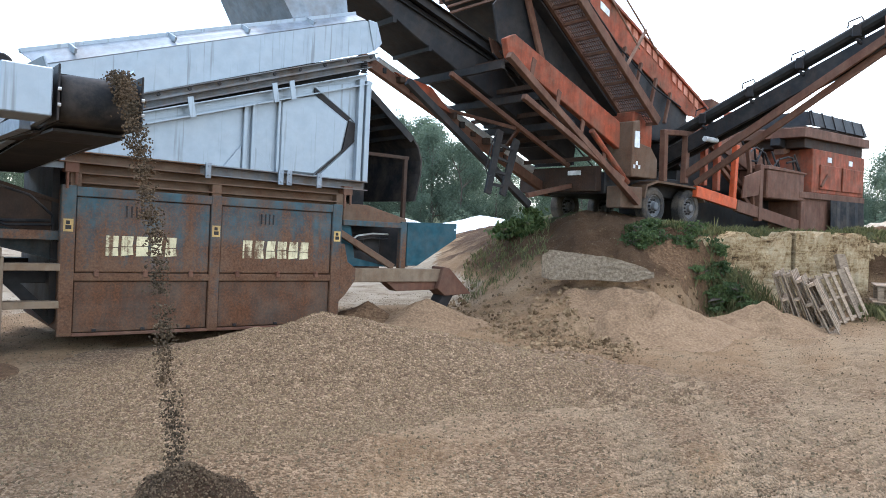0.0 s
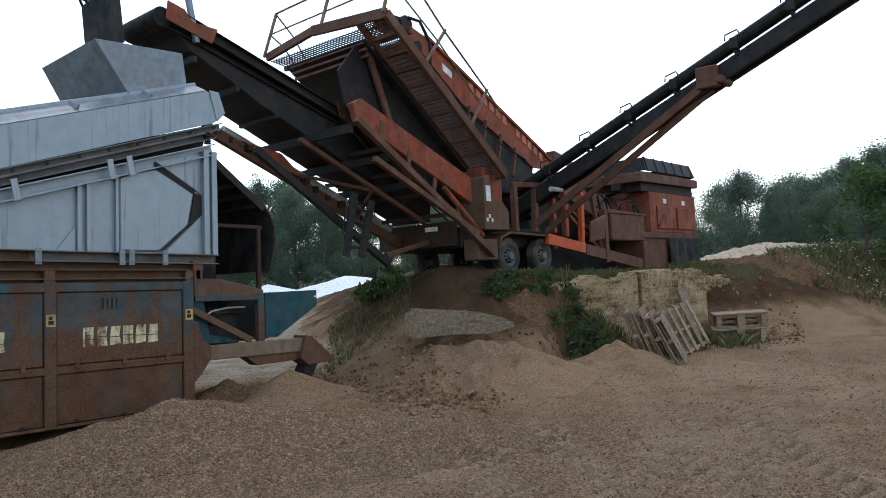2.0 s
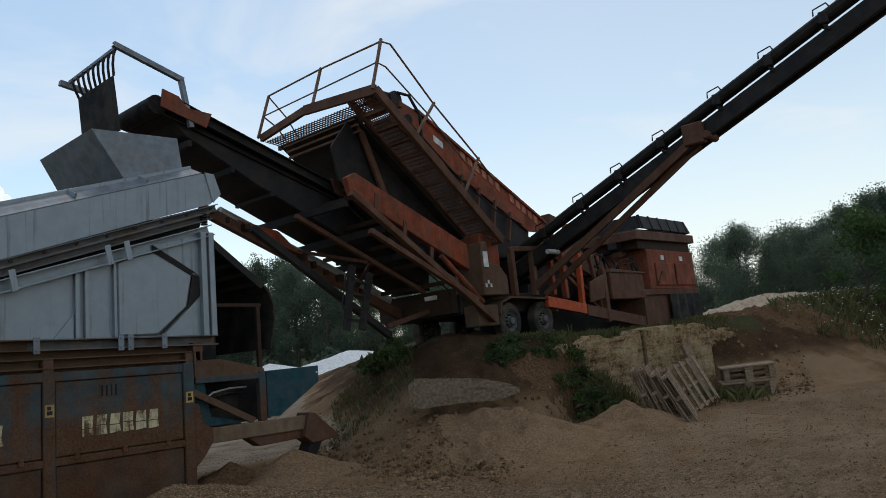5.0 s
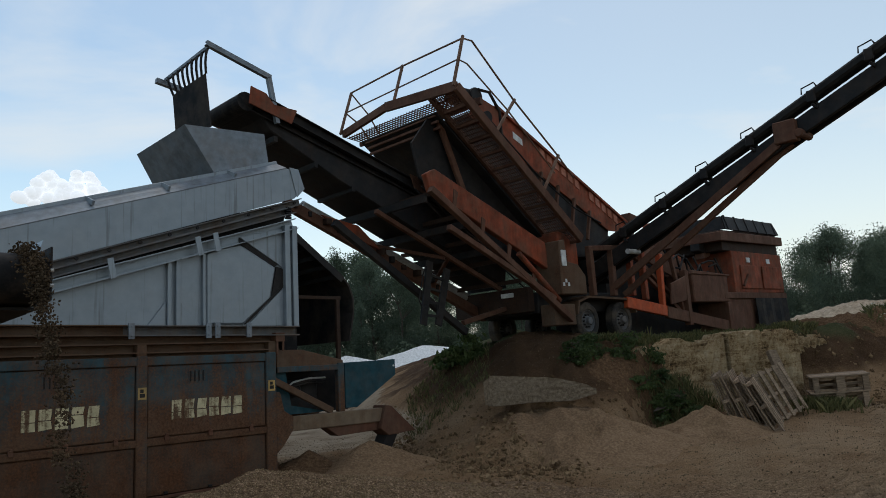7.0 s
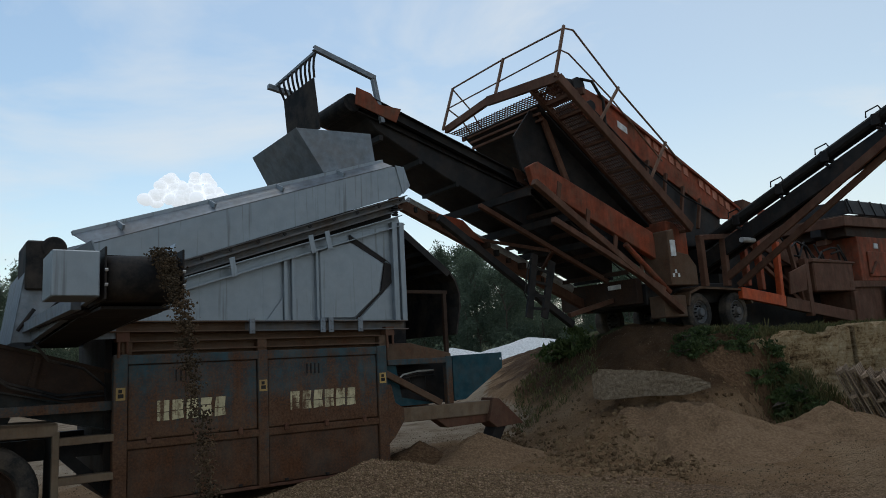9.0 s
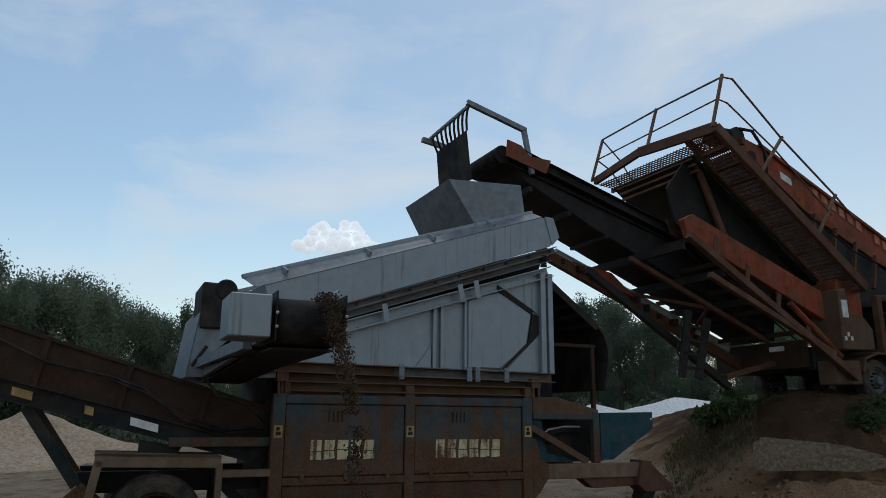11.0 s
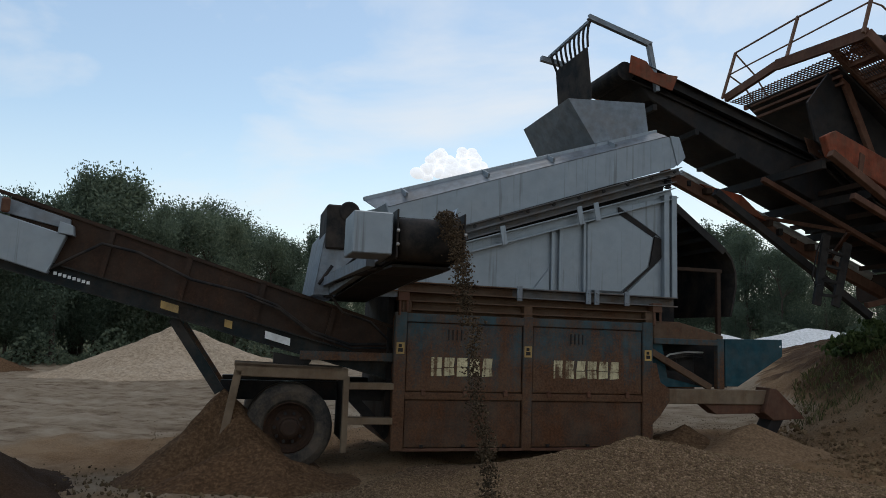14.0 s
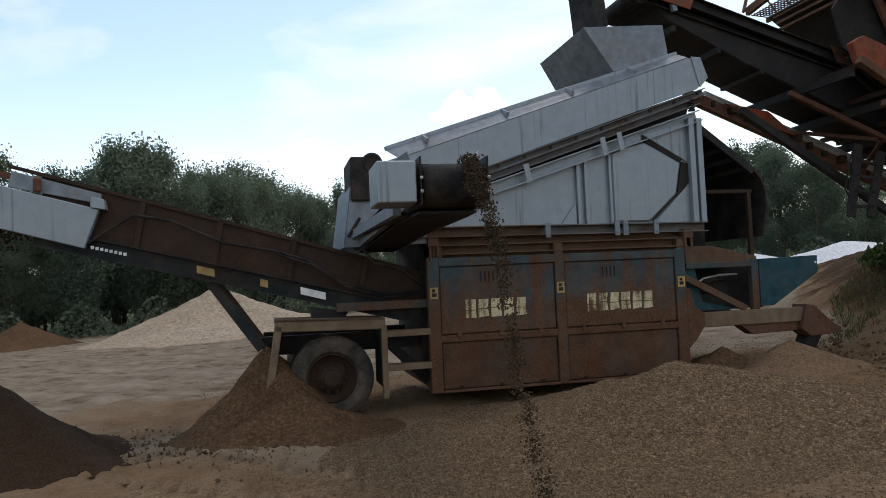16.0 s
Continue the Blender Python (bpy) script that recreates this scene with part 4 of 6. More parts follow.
def screener_tail():
    y0, y1 = 0.3, 1.5

    def zt(x):
        return 2.14 - (x + 1.68) * 0.298

    def zb(x):
        return 1.79 - (x + 2.72) * 0.258

    part("conveyor_beam", Mesh().channel((-4.6, y0, zb(-4.6)), (0.1, y0, zb(0.1)), 0.09, 0.22), m_beam, scr, "dark teal conveyor beam")
    part("conveyor_beam", Mesh().channel((-4.6, y1, zb(-4.6)), (0.1, y1, zb(0.1)), 0.09, 0.22, out=1), m_beam, scr)
    for y in (y0 + 0.03, y1 - 0.03):
        sk = part("conveyor_skirt", Mesh().prism([(-4.5, zt(-4.5)), (0.05, zt(0.05)), (0.05, zb(0.05) + 0.11), (-4.5, zb(-4.5) + 0.11)], y, y + 0.012), m_skirt, scr, "dark rusty conveyor skirt")
        part("skirt_rim", Mesh().beam((-4.85, y, zt(-4.85)), (0.05, y, zt(0.05)), 0.07, 0.04), m_skirt, sk)
        for k in range(5):
            x = -3.4 + 0.87 * k
            part("skirt_post", Mesh().beam((x, y - 0.02, zt(x)), (x - 0.1, y - 0.02, zb(x - 0.1) + 0.1), 0.03, 0.06), m_skirt, sk)
    part("belt", Mesh().plate([(-4.9, y0 + 0.1, zt(-4.9) - 0.32), (0.2, y0 + 0.1, zt(0.2) - 0.32), (0.2, y1 - 0.1, zt(0.2) - 0.32), (-4.9, y1 - 0.1, zt(-4.9) - 0.32)], 0.015).plate([(-4.9, y0 + 0.1, zt(-4.9) - 0.6), (0.2, y0 + 0.1, zt(0.2) - 0.6), (0.2, y1 - 0.1, zt(0.2) - 0.6), (-4.9, y1 - 0.1, zt(-4.9) - 0.6)], 0.015), m_belt, scr)
    part("head_pulley", Mesh().tube((-4.8, y0 + 0.05, zt(-4.8) - 0.46), (-4.8, y1 - 0.05, zt(-4.8) - 0.46), 0.15, 18), m_black, scr)
    part("head_guard", Mesh().prism([(-4.95, 2.86), (-3.87, 2.55), (-4.04, 2.1), (-5.1, 2.41)], 0.2, 0.3), m_grey, scr, "dusty grey steel head guard with rust spots", 0.01)
    part("guard_flange", Mesh().prism([(-3.95, 2.7), (-3.81, 2.66), (-3.79, 2.54), (-3.96, 2.57)], 0.16, 0.3), m_grey, scr, "", 0.004)
    part("guard_top", Mesh().prism([(-4.8, 3.02), (-3.86, 2.74), (-3.86, 2.62), (-4.85, 2.84)], 0.28, 0.34), m_grey_dark, scr, "", 0.004)
    part("guard_lug", Mesh().box(-4.56, -4.47, 0.17, 0.22, 2.76, 2.93), m_rust, scr, "", 0.02)
    part("head_arm", Mesh().beam((-4.7, y1, 3.02), (-5.5, y1, 3.22), 0.06, 0.08), m_rust, scr)
    part("guard_far", Mesh().prism([(-4.95, 2.86), (-3.87, 2.55), (-4.04, 2.1), (-5.1, 2.41)], y1, y1 + 0.08), m_grey_dark, scr)
    pts = [(-4.05, 0.24, 2.14), (-3.8, 0.24, 2.3), (-3.5, 0.24, 2.48), (-3.1, 0.24, 2.4), (-2.5, 0.24, 2.12), (-1.9, 0.24, 2.0), (-1.5, 0.24, 1.86), (-1.1, 0.24, 1.58), (-0.6, 0.24, 1.42), (-0.15, 0.22, 1.44)]
    part("hose", Mesh().path(pts, 0.018, 7), m_black, scr, "black hydraulic hose")
    part("hose", Mesh().path([(p[0] + 0.03, p[1] - 0.02, p[2] - 0.045) for p in pts[5:]], 0.014, 7), m_black, scr)
    part("hose", Mesh().path([(-0.9, -0.1, 2.0), (-0.75, -0.12, 1.8), (-0.4, -0.05, 1.7), (-0.15, 0.1, 1.5), (-0.1, 0.2, 1.2)], 0.016, 7), m_black, scr)
    for x, w, mt in ((-2.72, 0.2, m_yellow), (-2.05, 0.09, m_yellow), (-1.47, 0.3, m_white)):
        z = zb(x)
        st = part("beam_sticker", Mesh().plate([(x - w / 2, 0.245, z + 0.045 + w * 0.14), (x - w / 2, 0.245, z - 0.045 + w * 0.14), (x + w / 2, 0.245, z - 0.045 - w * 0.14), (x + w / 2, 0.245, z + 0.045 - w * 0.14)], 0.005), mt, scr, "small sticker on the beam")
    for k in range(8):
        x = -3.98 + 0.05 * k
        z = zb(x)
        part("lettering_block", Mesh().box(x, x + 0.034, 0.246, 0.252, z - 0.018, z + 0.018), m_white, scr)
    part("strut", Mesh().beam((-2.68, 0.36, 1.66), (-2.1, 0.36, 0.82), 0.08, 0.12), m_beam, scr, "dark teal folding strut", 0.006)
    part("strut", Mesh().beam((-2.68, 1.45, 1.66), (-2.1, 1.45, 0.82), 0.08, 0.12), m_teal, scr)
    part("bracket", Mesh().prism([(-1.5, 1.3), (-1.05, 1.22), (-1.1, 1.13), (-1.5, 1.17)], 0.25, 0.5), m_dark, scr)
    # axle, wheels, mudguard, step
    part("chassis_rail", Mesh().box(-2.1, 0.0, 0.5, 0.62, 0.72, 0.95).box(-2.1, 0.0, 1.6, 1.72, 0.72, 0.95), m_dark, scr, "", 0.006)
    part("axle", Mesh().tube((-1.29, 0.2, 0.44), (-1.29, 2.1, 0.44), 0.07), m_dark, scr)
    for cy in (0.0, 0.34, 1.7, 2.02):
        w = thing("wheel", "", "", None)
        w.parent = scr
        wheel(w, -1.29, cy, 0.44, 0.505, 0.29, None, m_skirt)
        for key in ("label", "category", "kind", "group"):
            if key in w:
                del w[key]
        w["label"] = "lorry wheel with a worn tyre"
    part("mudguard", Mesh().prism([(-1.95, 1.18), (-0.64, 1.14), (-0.64, 1.1), (-1.95, 1.14)], -0.06, 0.66).prism([(-1.95, 1.18), (-0.64, 1.14), (-0.64, 1.0), (-1.93, 1.03)], -0.06, -0.03), m_fender, scr, "dust-covered steel mudguard", 0.008)
    part("mudguard_leg", Mesh().beam((-1.9, -0.03, 1.1), (-2.03, -0.03, 0.3), 0.06, 0.09, (1, 0, 0)), m_fender, scr, "", 0.006)
    part("mudguard_flap", Mesh().plate([(-1.88, 0.0, 1.1), (-2.0, 0.0, 0.4), (-2.0, 0.6, 0.4), (-1.88, 0.6, 1.1)], 0.02), m_brown, scr)
    part("mudguard_leg", Mesh().box(-0.69, -0.62, -0.06, 0.02, 0.16, 1.05), m_fender, scr, "", 0.006)
    part("mudguard_flap", Mesh().box(-0.69, -0.66, 0.02, 0.6, 0.3, 1.05), m_dark, scr)
    for z in (0.93, 0.52):
        part("step", Mesh().box(-0.63, -0.08, -0.04, 0.12, z - 0.035, z + 0.045), m_fender, scr, "dusty steel step", 0.006)
    part("underframe_brace", Mesh().beam((-0.6, 0.4, 0.85), (-0.05, 0.4, 0.3), 0.1, 0.12), m_dark, scr)
    # dark sheet added to give the underbody its black, shaded inside
    part("interior_shade_sheet", Mesh().box(-0.12, -0.05, 0.3, 2.1, 0.35, 2.1), m_dark, scr)
    part("side_beam", Mesh().beam((-1.2, 0.15, 1.28), (-0.08, 0.15, 1.28), 0.1, 0.1), m_teal, scr)


def screener_side_conveyor():
    yh = -3.55
    x0, x1 = -0.84, -0.38

    def zc(y):
        return 2.265 + (y - yh) * (-0.035)

    sc = part("side_conveyor", Mesh().channel((x0 - 0.04, yh, zc(yh) - 0.05), (x0 - 0.04, 0.6, zc(0.6) - 0.05), 0.06, 0.16).channel((x1 + 0.04, yh, zc(yh) - 0.05), (x1 + 0.04, 0.6, zc(0.6) - 0.05), 0.06, 0.16, out=1), m_grey_dark, scr, "grey side discharge conveyor reaching out of the machine")
    part("side_belt", Mesh().plate([(x0, yh, zc(yh) + 0.15), (x1, yh, zc(yh) + 0.15), (x1, 0.6, zc(0.6) + 0.1), (x0, 0.6, zc(0.6) + 0.1)], 0.012).plate([(x0, yh, zc(yh) - 0.16), (x1, yh, zc(yh) - 0.16), (x1, 0.6, zc(0.6) - 0.16), (x0, 0.6, zc(0.6) - 0.16)], 0.012), m_belt, sc, "black belt")
    part("head_drum", Mesh().lathe(((x0 + x1) / 2, yh, zc(yh)), (1, 0, 0), [(-0.23, 0.02), (-0.23, 0.15), (-0.15, 0.158), (0.0, 0.162), (0.15, 0.158), (0.23, 0.15), (0.23, 0.02)], 32), m_black, sc, "black rubber-lagged head drum", smooth=True)
    for x, s in ((x0 - 0.03, -1), (x1 + 0.02, 1)):
        part("drum_cheek", Mesh().box(x, x + 0.014, yh - 0.17, yh + 0.5, 2.1, 2.46), m_dark, sc, "", 0.004)
        part("drum_bearing", Mesh().box(x - 0.01 if s < 0 else x + 0.012, x + 0.003 if s < 0 else x + 0.03, yh - 0.06, yh + 0.06, 2.2, 2.32).tube((x + 0.005 + s * 0.03, yh, 2.265), (x + 0.005 + s * 0.05, yh, 2.265), 0.03, 10), m_dark, sc, "", 0.004)
        for zb in (2.2, 2.3):
            part("cheek_bolt", Mesh().tube((x, yh - 0.175, zb), (x + 0.02, yh - 0.175, zb), 0.012, 6), m_pale, sc)
    part("guard_box", Mesh().box(-1.19, -0.9, yh - 0.18, yh + 0.25, 2.12, 2.425), m_grey, sc, "pale grey drive guard box", 0.008)
    for xa, s in ((x0 - 0.02, -1), (x1 + 0.02, 1)):
        part("feed_wing", Mesh().plate([(xa, yh + 0.12, 2.44), (xa + s * 0.04, yh + 0.12, 2.55), (xa + s * 0.09, yh + 1.5, 2.6), (xa, yh + 1.5, 2.46)], 0.012), m_grey, sc, "flared grey skirt plate", 0.002)
        part("wing_edge", Mesh().beam((xa, yh + 0.14, 2.45), (xa, yh + 1.5, 2.47), 0.03, 0.04), m_grey_dark, sc)
    part("belt_under_guard", Mesh().box(x0, x1, yh + 0.1, yh + 0.9, 2.06, 2.08), m_dark, sc)
    for y in (-2.6, -1.6, -0.6):
        part("idler", Mesh().tube((x0, y, zc(y) - 0.1), (x1, y, zc(y) - 0.1), 0.04, 10), m_dark, sc)
    part("carry_frame", Mesh().beam((x0 - 0.1, yh + 0.5, 2.14), (-0.96, 0.2, 2.16), 0.07, 0.1).beam((x1 + 0.06, yh + 0.5, 2.14), (-0.15, 0.2, 2.16), 0.07, 0.1), m_grey_dark, sc)
    part("carry_tray", Mesh().plate([(x0 - 0.05, yh + 0.5, 2.07), (x1 + 0.05, yh + 0.5, 2.07), (-0.1, 0.3, 2.12), (-1.0, 0.3, 2.12)], 0.02), m_dark, sc)
    part("discharge_chute", Mesh().prism([(-1.1, 2.0), (-0.05, 2.02), (-0.2, 3.0), (-0.5, 3.05), (-0.98, 2.82)], 0.0, 0.02).prism([(-1.1, 2.0), (-0.05, 2.02), (-0.2, 3.0), (-0.5, 3.05), (-0.98, 2.82)], 1.8, 1.82).plate([(-1.1, 0.0, 2.0), (-1.1, 1.82, 2.0), (-0.98, 1.82, 2.82), (-0.98, 0.0, 2.82)], 0.015), m_grey_dark, scr, "grey discharge chute at the deck's low end", 0.003)
    part("vibrator_motor", Mesh().tube((-0.72, -0.08, 3.02), (-0.72, 0.75, 3.02), 0.13, 18).box(-0.99, -0.7, -0.06, 0.75, 2.56, 3.1), m_black, scr, "black drive motor under a cover", 0.02)
    part("rod", Mesh().tube((-0.9, -0.1, 2.35), (-1.05, -0.1, 2.12), 0.02, 8), m_dark, scr)


screener_box()
screener_top()
screener_tail()
screener_side_conveyor()

# ---- orange screening plant on the ledge ----
KF = Matrix.Translation((0, 0, 0.1290)) @ Matrix.Scale(0.8990, 4)
PLA = pose(4.262, 14.902, -0.006, -0.68, 0.89, 40.66)
pla = thing("screening_plant", "large rusty orange mobile screening plant on an earth ledge", "screening plant", PLA)


def fp(name, m, mat, parent=None, label="", bevel=0.0, smooth=False):
    return part(name, m, mat, parent or pla, label, bevel, KF, smooth)


def plant_screen():
    # catwalk along the side, its handrail, the walkway across the end
    a, b = V((-3.92, 0.0, 6.66)), V((-0.14, 0.0, 3.78))
    cw = fp("catwalk", Mesh().beam(a, b, 0.1, 0.2), m_rust, None, "rusty steel catwalk with mesh floor", 0.01)
    fp("catwalk_beam", Mesh().beam(a + V((0, 0.75, 0)), b + V((0, 0.75, 0)), 0.08, 0.14), m_rust, cw)
    n = 12
    for k in range(n):
        p = lerp(a, b, k / (n - 1))
        fp("cross_bar", Mesh().beam((p[0], 0, p[2] - 0.03), (p[0], 0.75, p[2] - 0.03), 0.05, 0.06), m_rust, cw)
    g = Mesh()
    d = (b - a)
    for k in range(46):
        p = a + d * (k / 45)
        g.beam((p.x, 0.02, p.z), (p.x, 0.74, p.z), 0.03, 0.012)
    for k in range(13):
        y = 0.05 + k * 0.055
        g.beam((a.x, y, a.z - 0.01), (b.x, y, b.z - 0.01), 0.012, 0.02)
    fp("floor_grating", g, m_rust, cw, "rusty mesh grating")
    ew = fp("end_walkway", Mesh().beam((-3.92, 0.0, 6.66), (-3.95, 2.1, 6.84), 0.09, 0.2).beam((-3.95, 2.1, 6.84), (-3.9, 3.7, 6.66), 0.09, 0.16), m_rust, None, "rusty walkway across the raised end")
    fp("walkway_beam", Mesh().beam((-3.2, 0.0, 6.5), (-3.2, 3.6, 6.5), 0.08, 0.14).beam((-3.5, 1.0, 6.45), (-3.5, 3.6, 6.45), 0.06, 0.1), m_rust, ew)
    g = Mesh()
    for k in range(40):
        y = 0.1 + k * 0.09
        g.beam((-3.88, y, 6.56), (-3.22, y, 6.5), 0.012, 0.02)
    for k in range(8):
        x = -3.85 + k * 0.09
        g.beam((x, 0.05, 6.55), (x, 3.6, 6.55), 0.012, 0.02)
    fp("floor_grating", g, m_rust, ew)
    hr = fp("handrail", Mesh().path([(-3.58, 3.72, 7.75), (-3.62, 1.85, 7.77), (-3.62, 0.0, 7.74), (-3.36, -0.02, 7.74), (-2.12, 0.0, 6.7), (-0.71, 0.0, 5.67), (-0.2, 0.0, 5.24)], 0.021, 8), m_rail, None, "bent tubular handrail")
    fp("mid_rail", Mesh().path([(-3.77, 3.72, 7.22), (-3.8, 0.0, 7.25), (-3.57, -0.02, 7.2), (-2.38, 0.0, 6.45), (-0.9, 0.0, 5.25)], 0.017, 8), m_rail, hr)
    for x0, y, z0, x, z1 in ((-3.98, 3.72, 6.66, -3.58, 7.75), (-3.97, 1.85, 6.8, -3.6, 7.8), (-4.0, 0.0, 6.66, -3.6, 7.8), (-2.9, 0.0, 5.8, -2.1, 6.74), (-1.45, 0.0, 4.7, -0.69, 5.7)):
        fp("rail_post", Mesh().beam((x0, y, z0), (x, y, z1), 0.05, 0.05), m_rail, hr)
    fp("mid_rail", Mesh().path([(-3.58, 3.72, 7.72), (-3.1, 3.72, 7.3), (-2.6, 3.72, 6.6)], 0.018, 8).path([(-3.77, 3.72, 7.2), (-3.4, 3.72, 7.0), (-3.0, 3.72, 6.5)], 0.018, 8), m_rail, hr)
    # screen box
    sb = fp("screen_box", Mesh().prism([(-2.75, 6.5), (-2.3, 6.98), (-1.85, 6.86), (3.15, 4.55), (3.2, 4.28), (2.3, 4.28), (-1.62, 5.98)], 0.78, 0.82), m_orange, None, "orange screen box side with faded marks", 0.01)
    fp("box_flange", Mesh().beam((-1.87, 0.76, 6.86), (3.17, 0.76, 4.55), 0.1, 0.06), m_orange, sb)
    fp("box_far_side", Mesh().prism([(-2.72, 6.4), (-2.3, 6.9), (3.15, 4.5), (2.3, 4.2)], 3.0, 3.04), m_orange, sb)
    # dark body below the box, the underside's shade put into its colour
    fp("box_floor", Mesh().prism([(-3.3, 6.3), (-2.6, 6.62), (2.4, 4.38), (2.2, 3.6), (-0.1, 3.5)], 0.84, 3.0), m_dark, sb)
    for x0, n, st in ((-0.35, 6, 0.265), (1.55, 5, 0.26)):
        for k in range(n):
            x = x0 + k * st
            z = 5.95 - (x + 0.13) * 0.475
            fp("lettering_block", Mesh().plate([(x, 0.77, z + 0.1), (x, 0.77, z - 0.11), (x + 0.17, 0.77, z - 0.18), (x + 0.17, 0.77, z + 0.03)], 0.01), m_pale_orange, sb, "faded pale painted mark")
    fp("box_sticker", Mesh().plate([(-1.3, 0.775, 6.36), (-1.3, 0.775, 6.2), (-0.98, 0.775, 6.07), (-0.98, 0.775, 6.22)], 0.006), m_white, sb)
    for k in range(4):
        x = -0.4 + k * 0.62
        z = 5.5 - (x + 0.4) * 0.42
        fp("strut", Mesh().beam((x, 0.74, z), (x - 0.25, 0.72, z - 0.75), 0.07, 0.07), m_rust, sb)
    fp("drive_motor", Mesh().tube((-2.75, 0.5, 6.86), (-2.75, 0.95, 6.86), 0.18, 16).box(-3.25, -2.75, 0.55, 0.95, 6.72, 6.98).tube((-2.3, 0.6, 6.5), (-2.3, 0.9, 6.5), 0.13, 14), m_dark, sb, "dark drive motor with hoses", 0.01)
    fp("hose", Mesh().path([(-2.7, 0.5, 7.0), (-2.4, 0.45, 6.98), (-2.1, 0.45, 6.6), (-2.05, 0.5, 6.0), (-2.2, 0.5, 5.8)], 0.035, 7), m_black, sb)
    fp("hose", Mesh().path([(-2.2, 0.7, 6.5), (-0.8, 0.6, 5.4), (0.6, 0.6, 4.7), (1.7, 0.6, 4.4)], 0.02, 6), m_black, sb)
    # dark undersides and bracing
    # sheets under the screen, coloured dark in place of backlit shade
    fp("under_pan", Mesh().prism([(-3.75, 6.35), (-3.1, 6.35), (-0.1, 3.85), (-0.3, 2.9), (-2.4, 3.75), (-4.15, 5.0), (-4.3, 5.7)], 1.0, 1.05), m_dark, None, "dusty underside sheet, coloured dark for shade")
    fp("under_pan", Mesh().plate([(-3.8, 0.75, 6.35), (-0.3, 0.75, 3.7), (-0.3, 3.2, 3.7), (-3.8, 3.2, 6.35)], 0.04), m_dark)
    fp("pan_rib", Mesh().beam((-3.6, 0.9, 6.3), (-2.5, 0.9, 3.6), 0.08, 0.14), m_rust, None, "", 0.01)
    for k in range(3):
        fp("pan_rib", Mesh().beam((-3.75 + 0.06 * k, 0.8, 6.32 - 0.12 * k), (-3.75 + 0.06 * k, 3.1, 6.32 - 0.12 * k), 0.05, 0.05), m_rust)
    fp("lift_beam", Mesh().prism([(-4.6, 4.88), (-4.35, 5.0), (-1.04, 3.72), (-0.95, 3.1), (-4.5, 4.55)], 0.35, 0.5), m_orange, None, "rusty orange lifting beam", 0.015)
    for p, q, w in (((-4.86, 0, 4.47), (-0.8, 0, 1.96), 0.13), ((-4.45, 0, 3.78), (-1.36, 0, 2.42), 0.11)):
        fp("strut", Mesh().beam(p, q, w, w), m_rust, None, "long rusty strut", 0.008)
    for k in range(6):
        x = -4.3 + 0.62 * k
        fp("trough_rib", Mesh().beam((x, 0.5, 4.55 - 0.42 * k), (x, 2.9, 4.55 - 0.42 * k), 0.06, 0.09), m_skirt)
    fp("ram", Mesh().tube((-2.2, 0.2, 3.4), (-0.9, 0.2, 2.4), 0.06, 10), m_orange, None, "orange hydraulic ram")
    for k in range(4):
        x = -4.0 + 0.75 * k
        z = 4.6 - 0.5 * k
        fp("gusset", Mesh().prism([(x, z), (x + 0.1, z - 0.05), (x + 0.02, z - 0.35), (x - 0.06, z - 0.3)], 0.2, 0.23), m_rust)


m_pale_orange = painted("faded_mark", (0.5, 0.2, 0.13), (0.3, 0.09, 0.04), 0.45, 0.6, dusty=0.2)


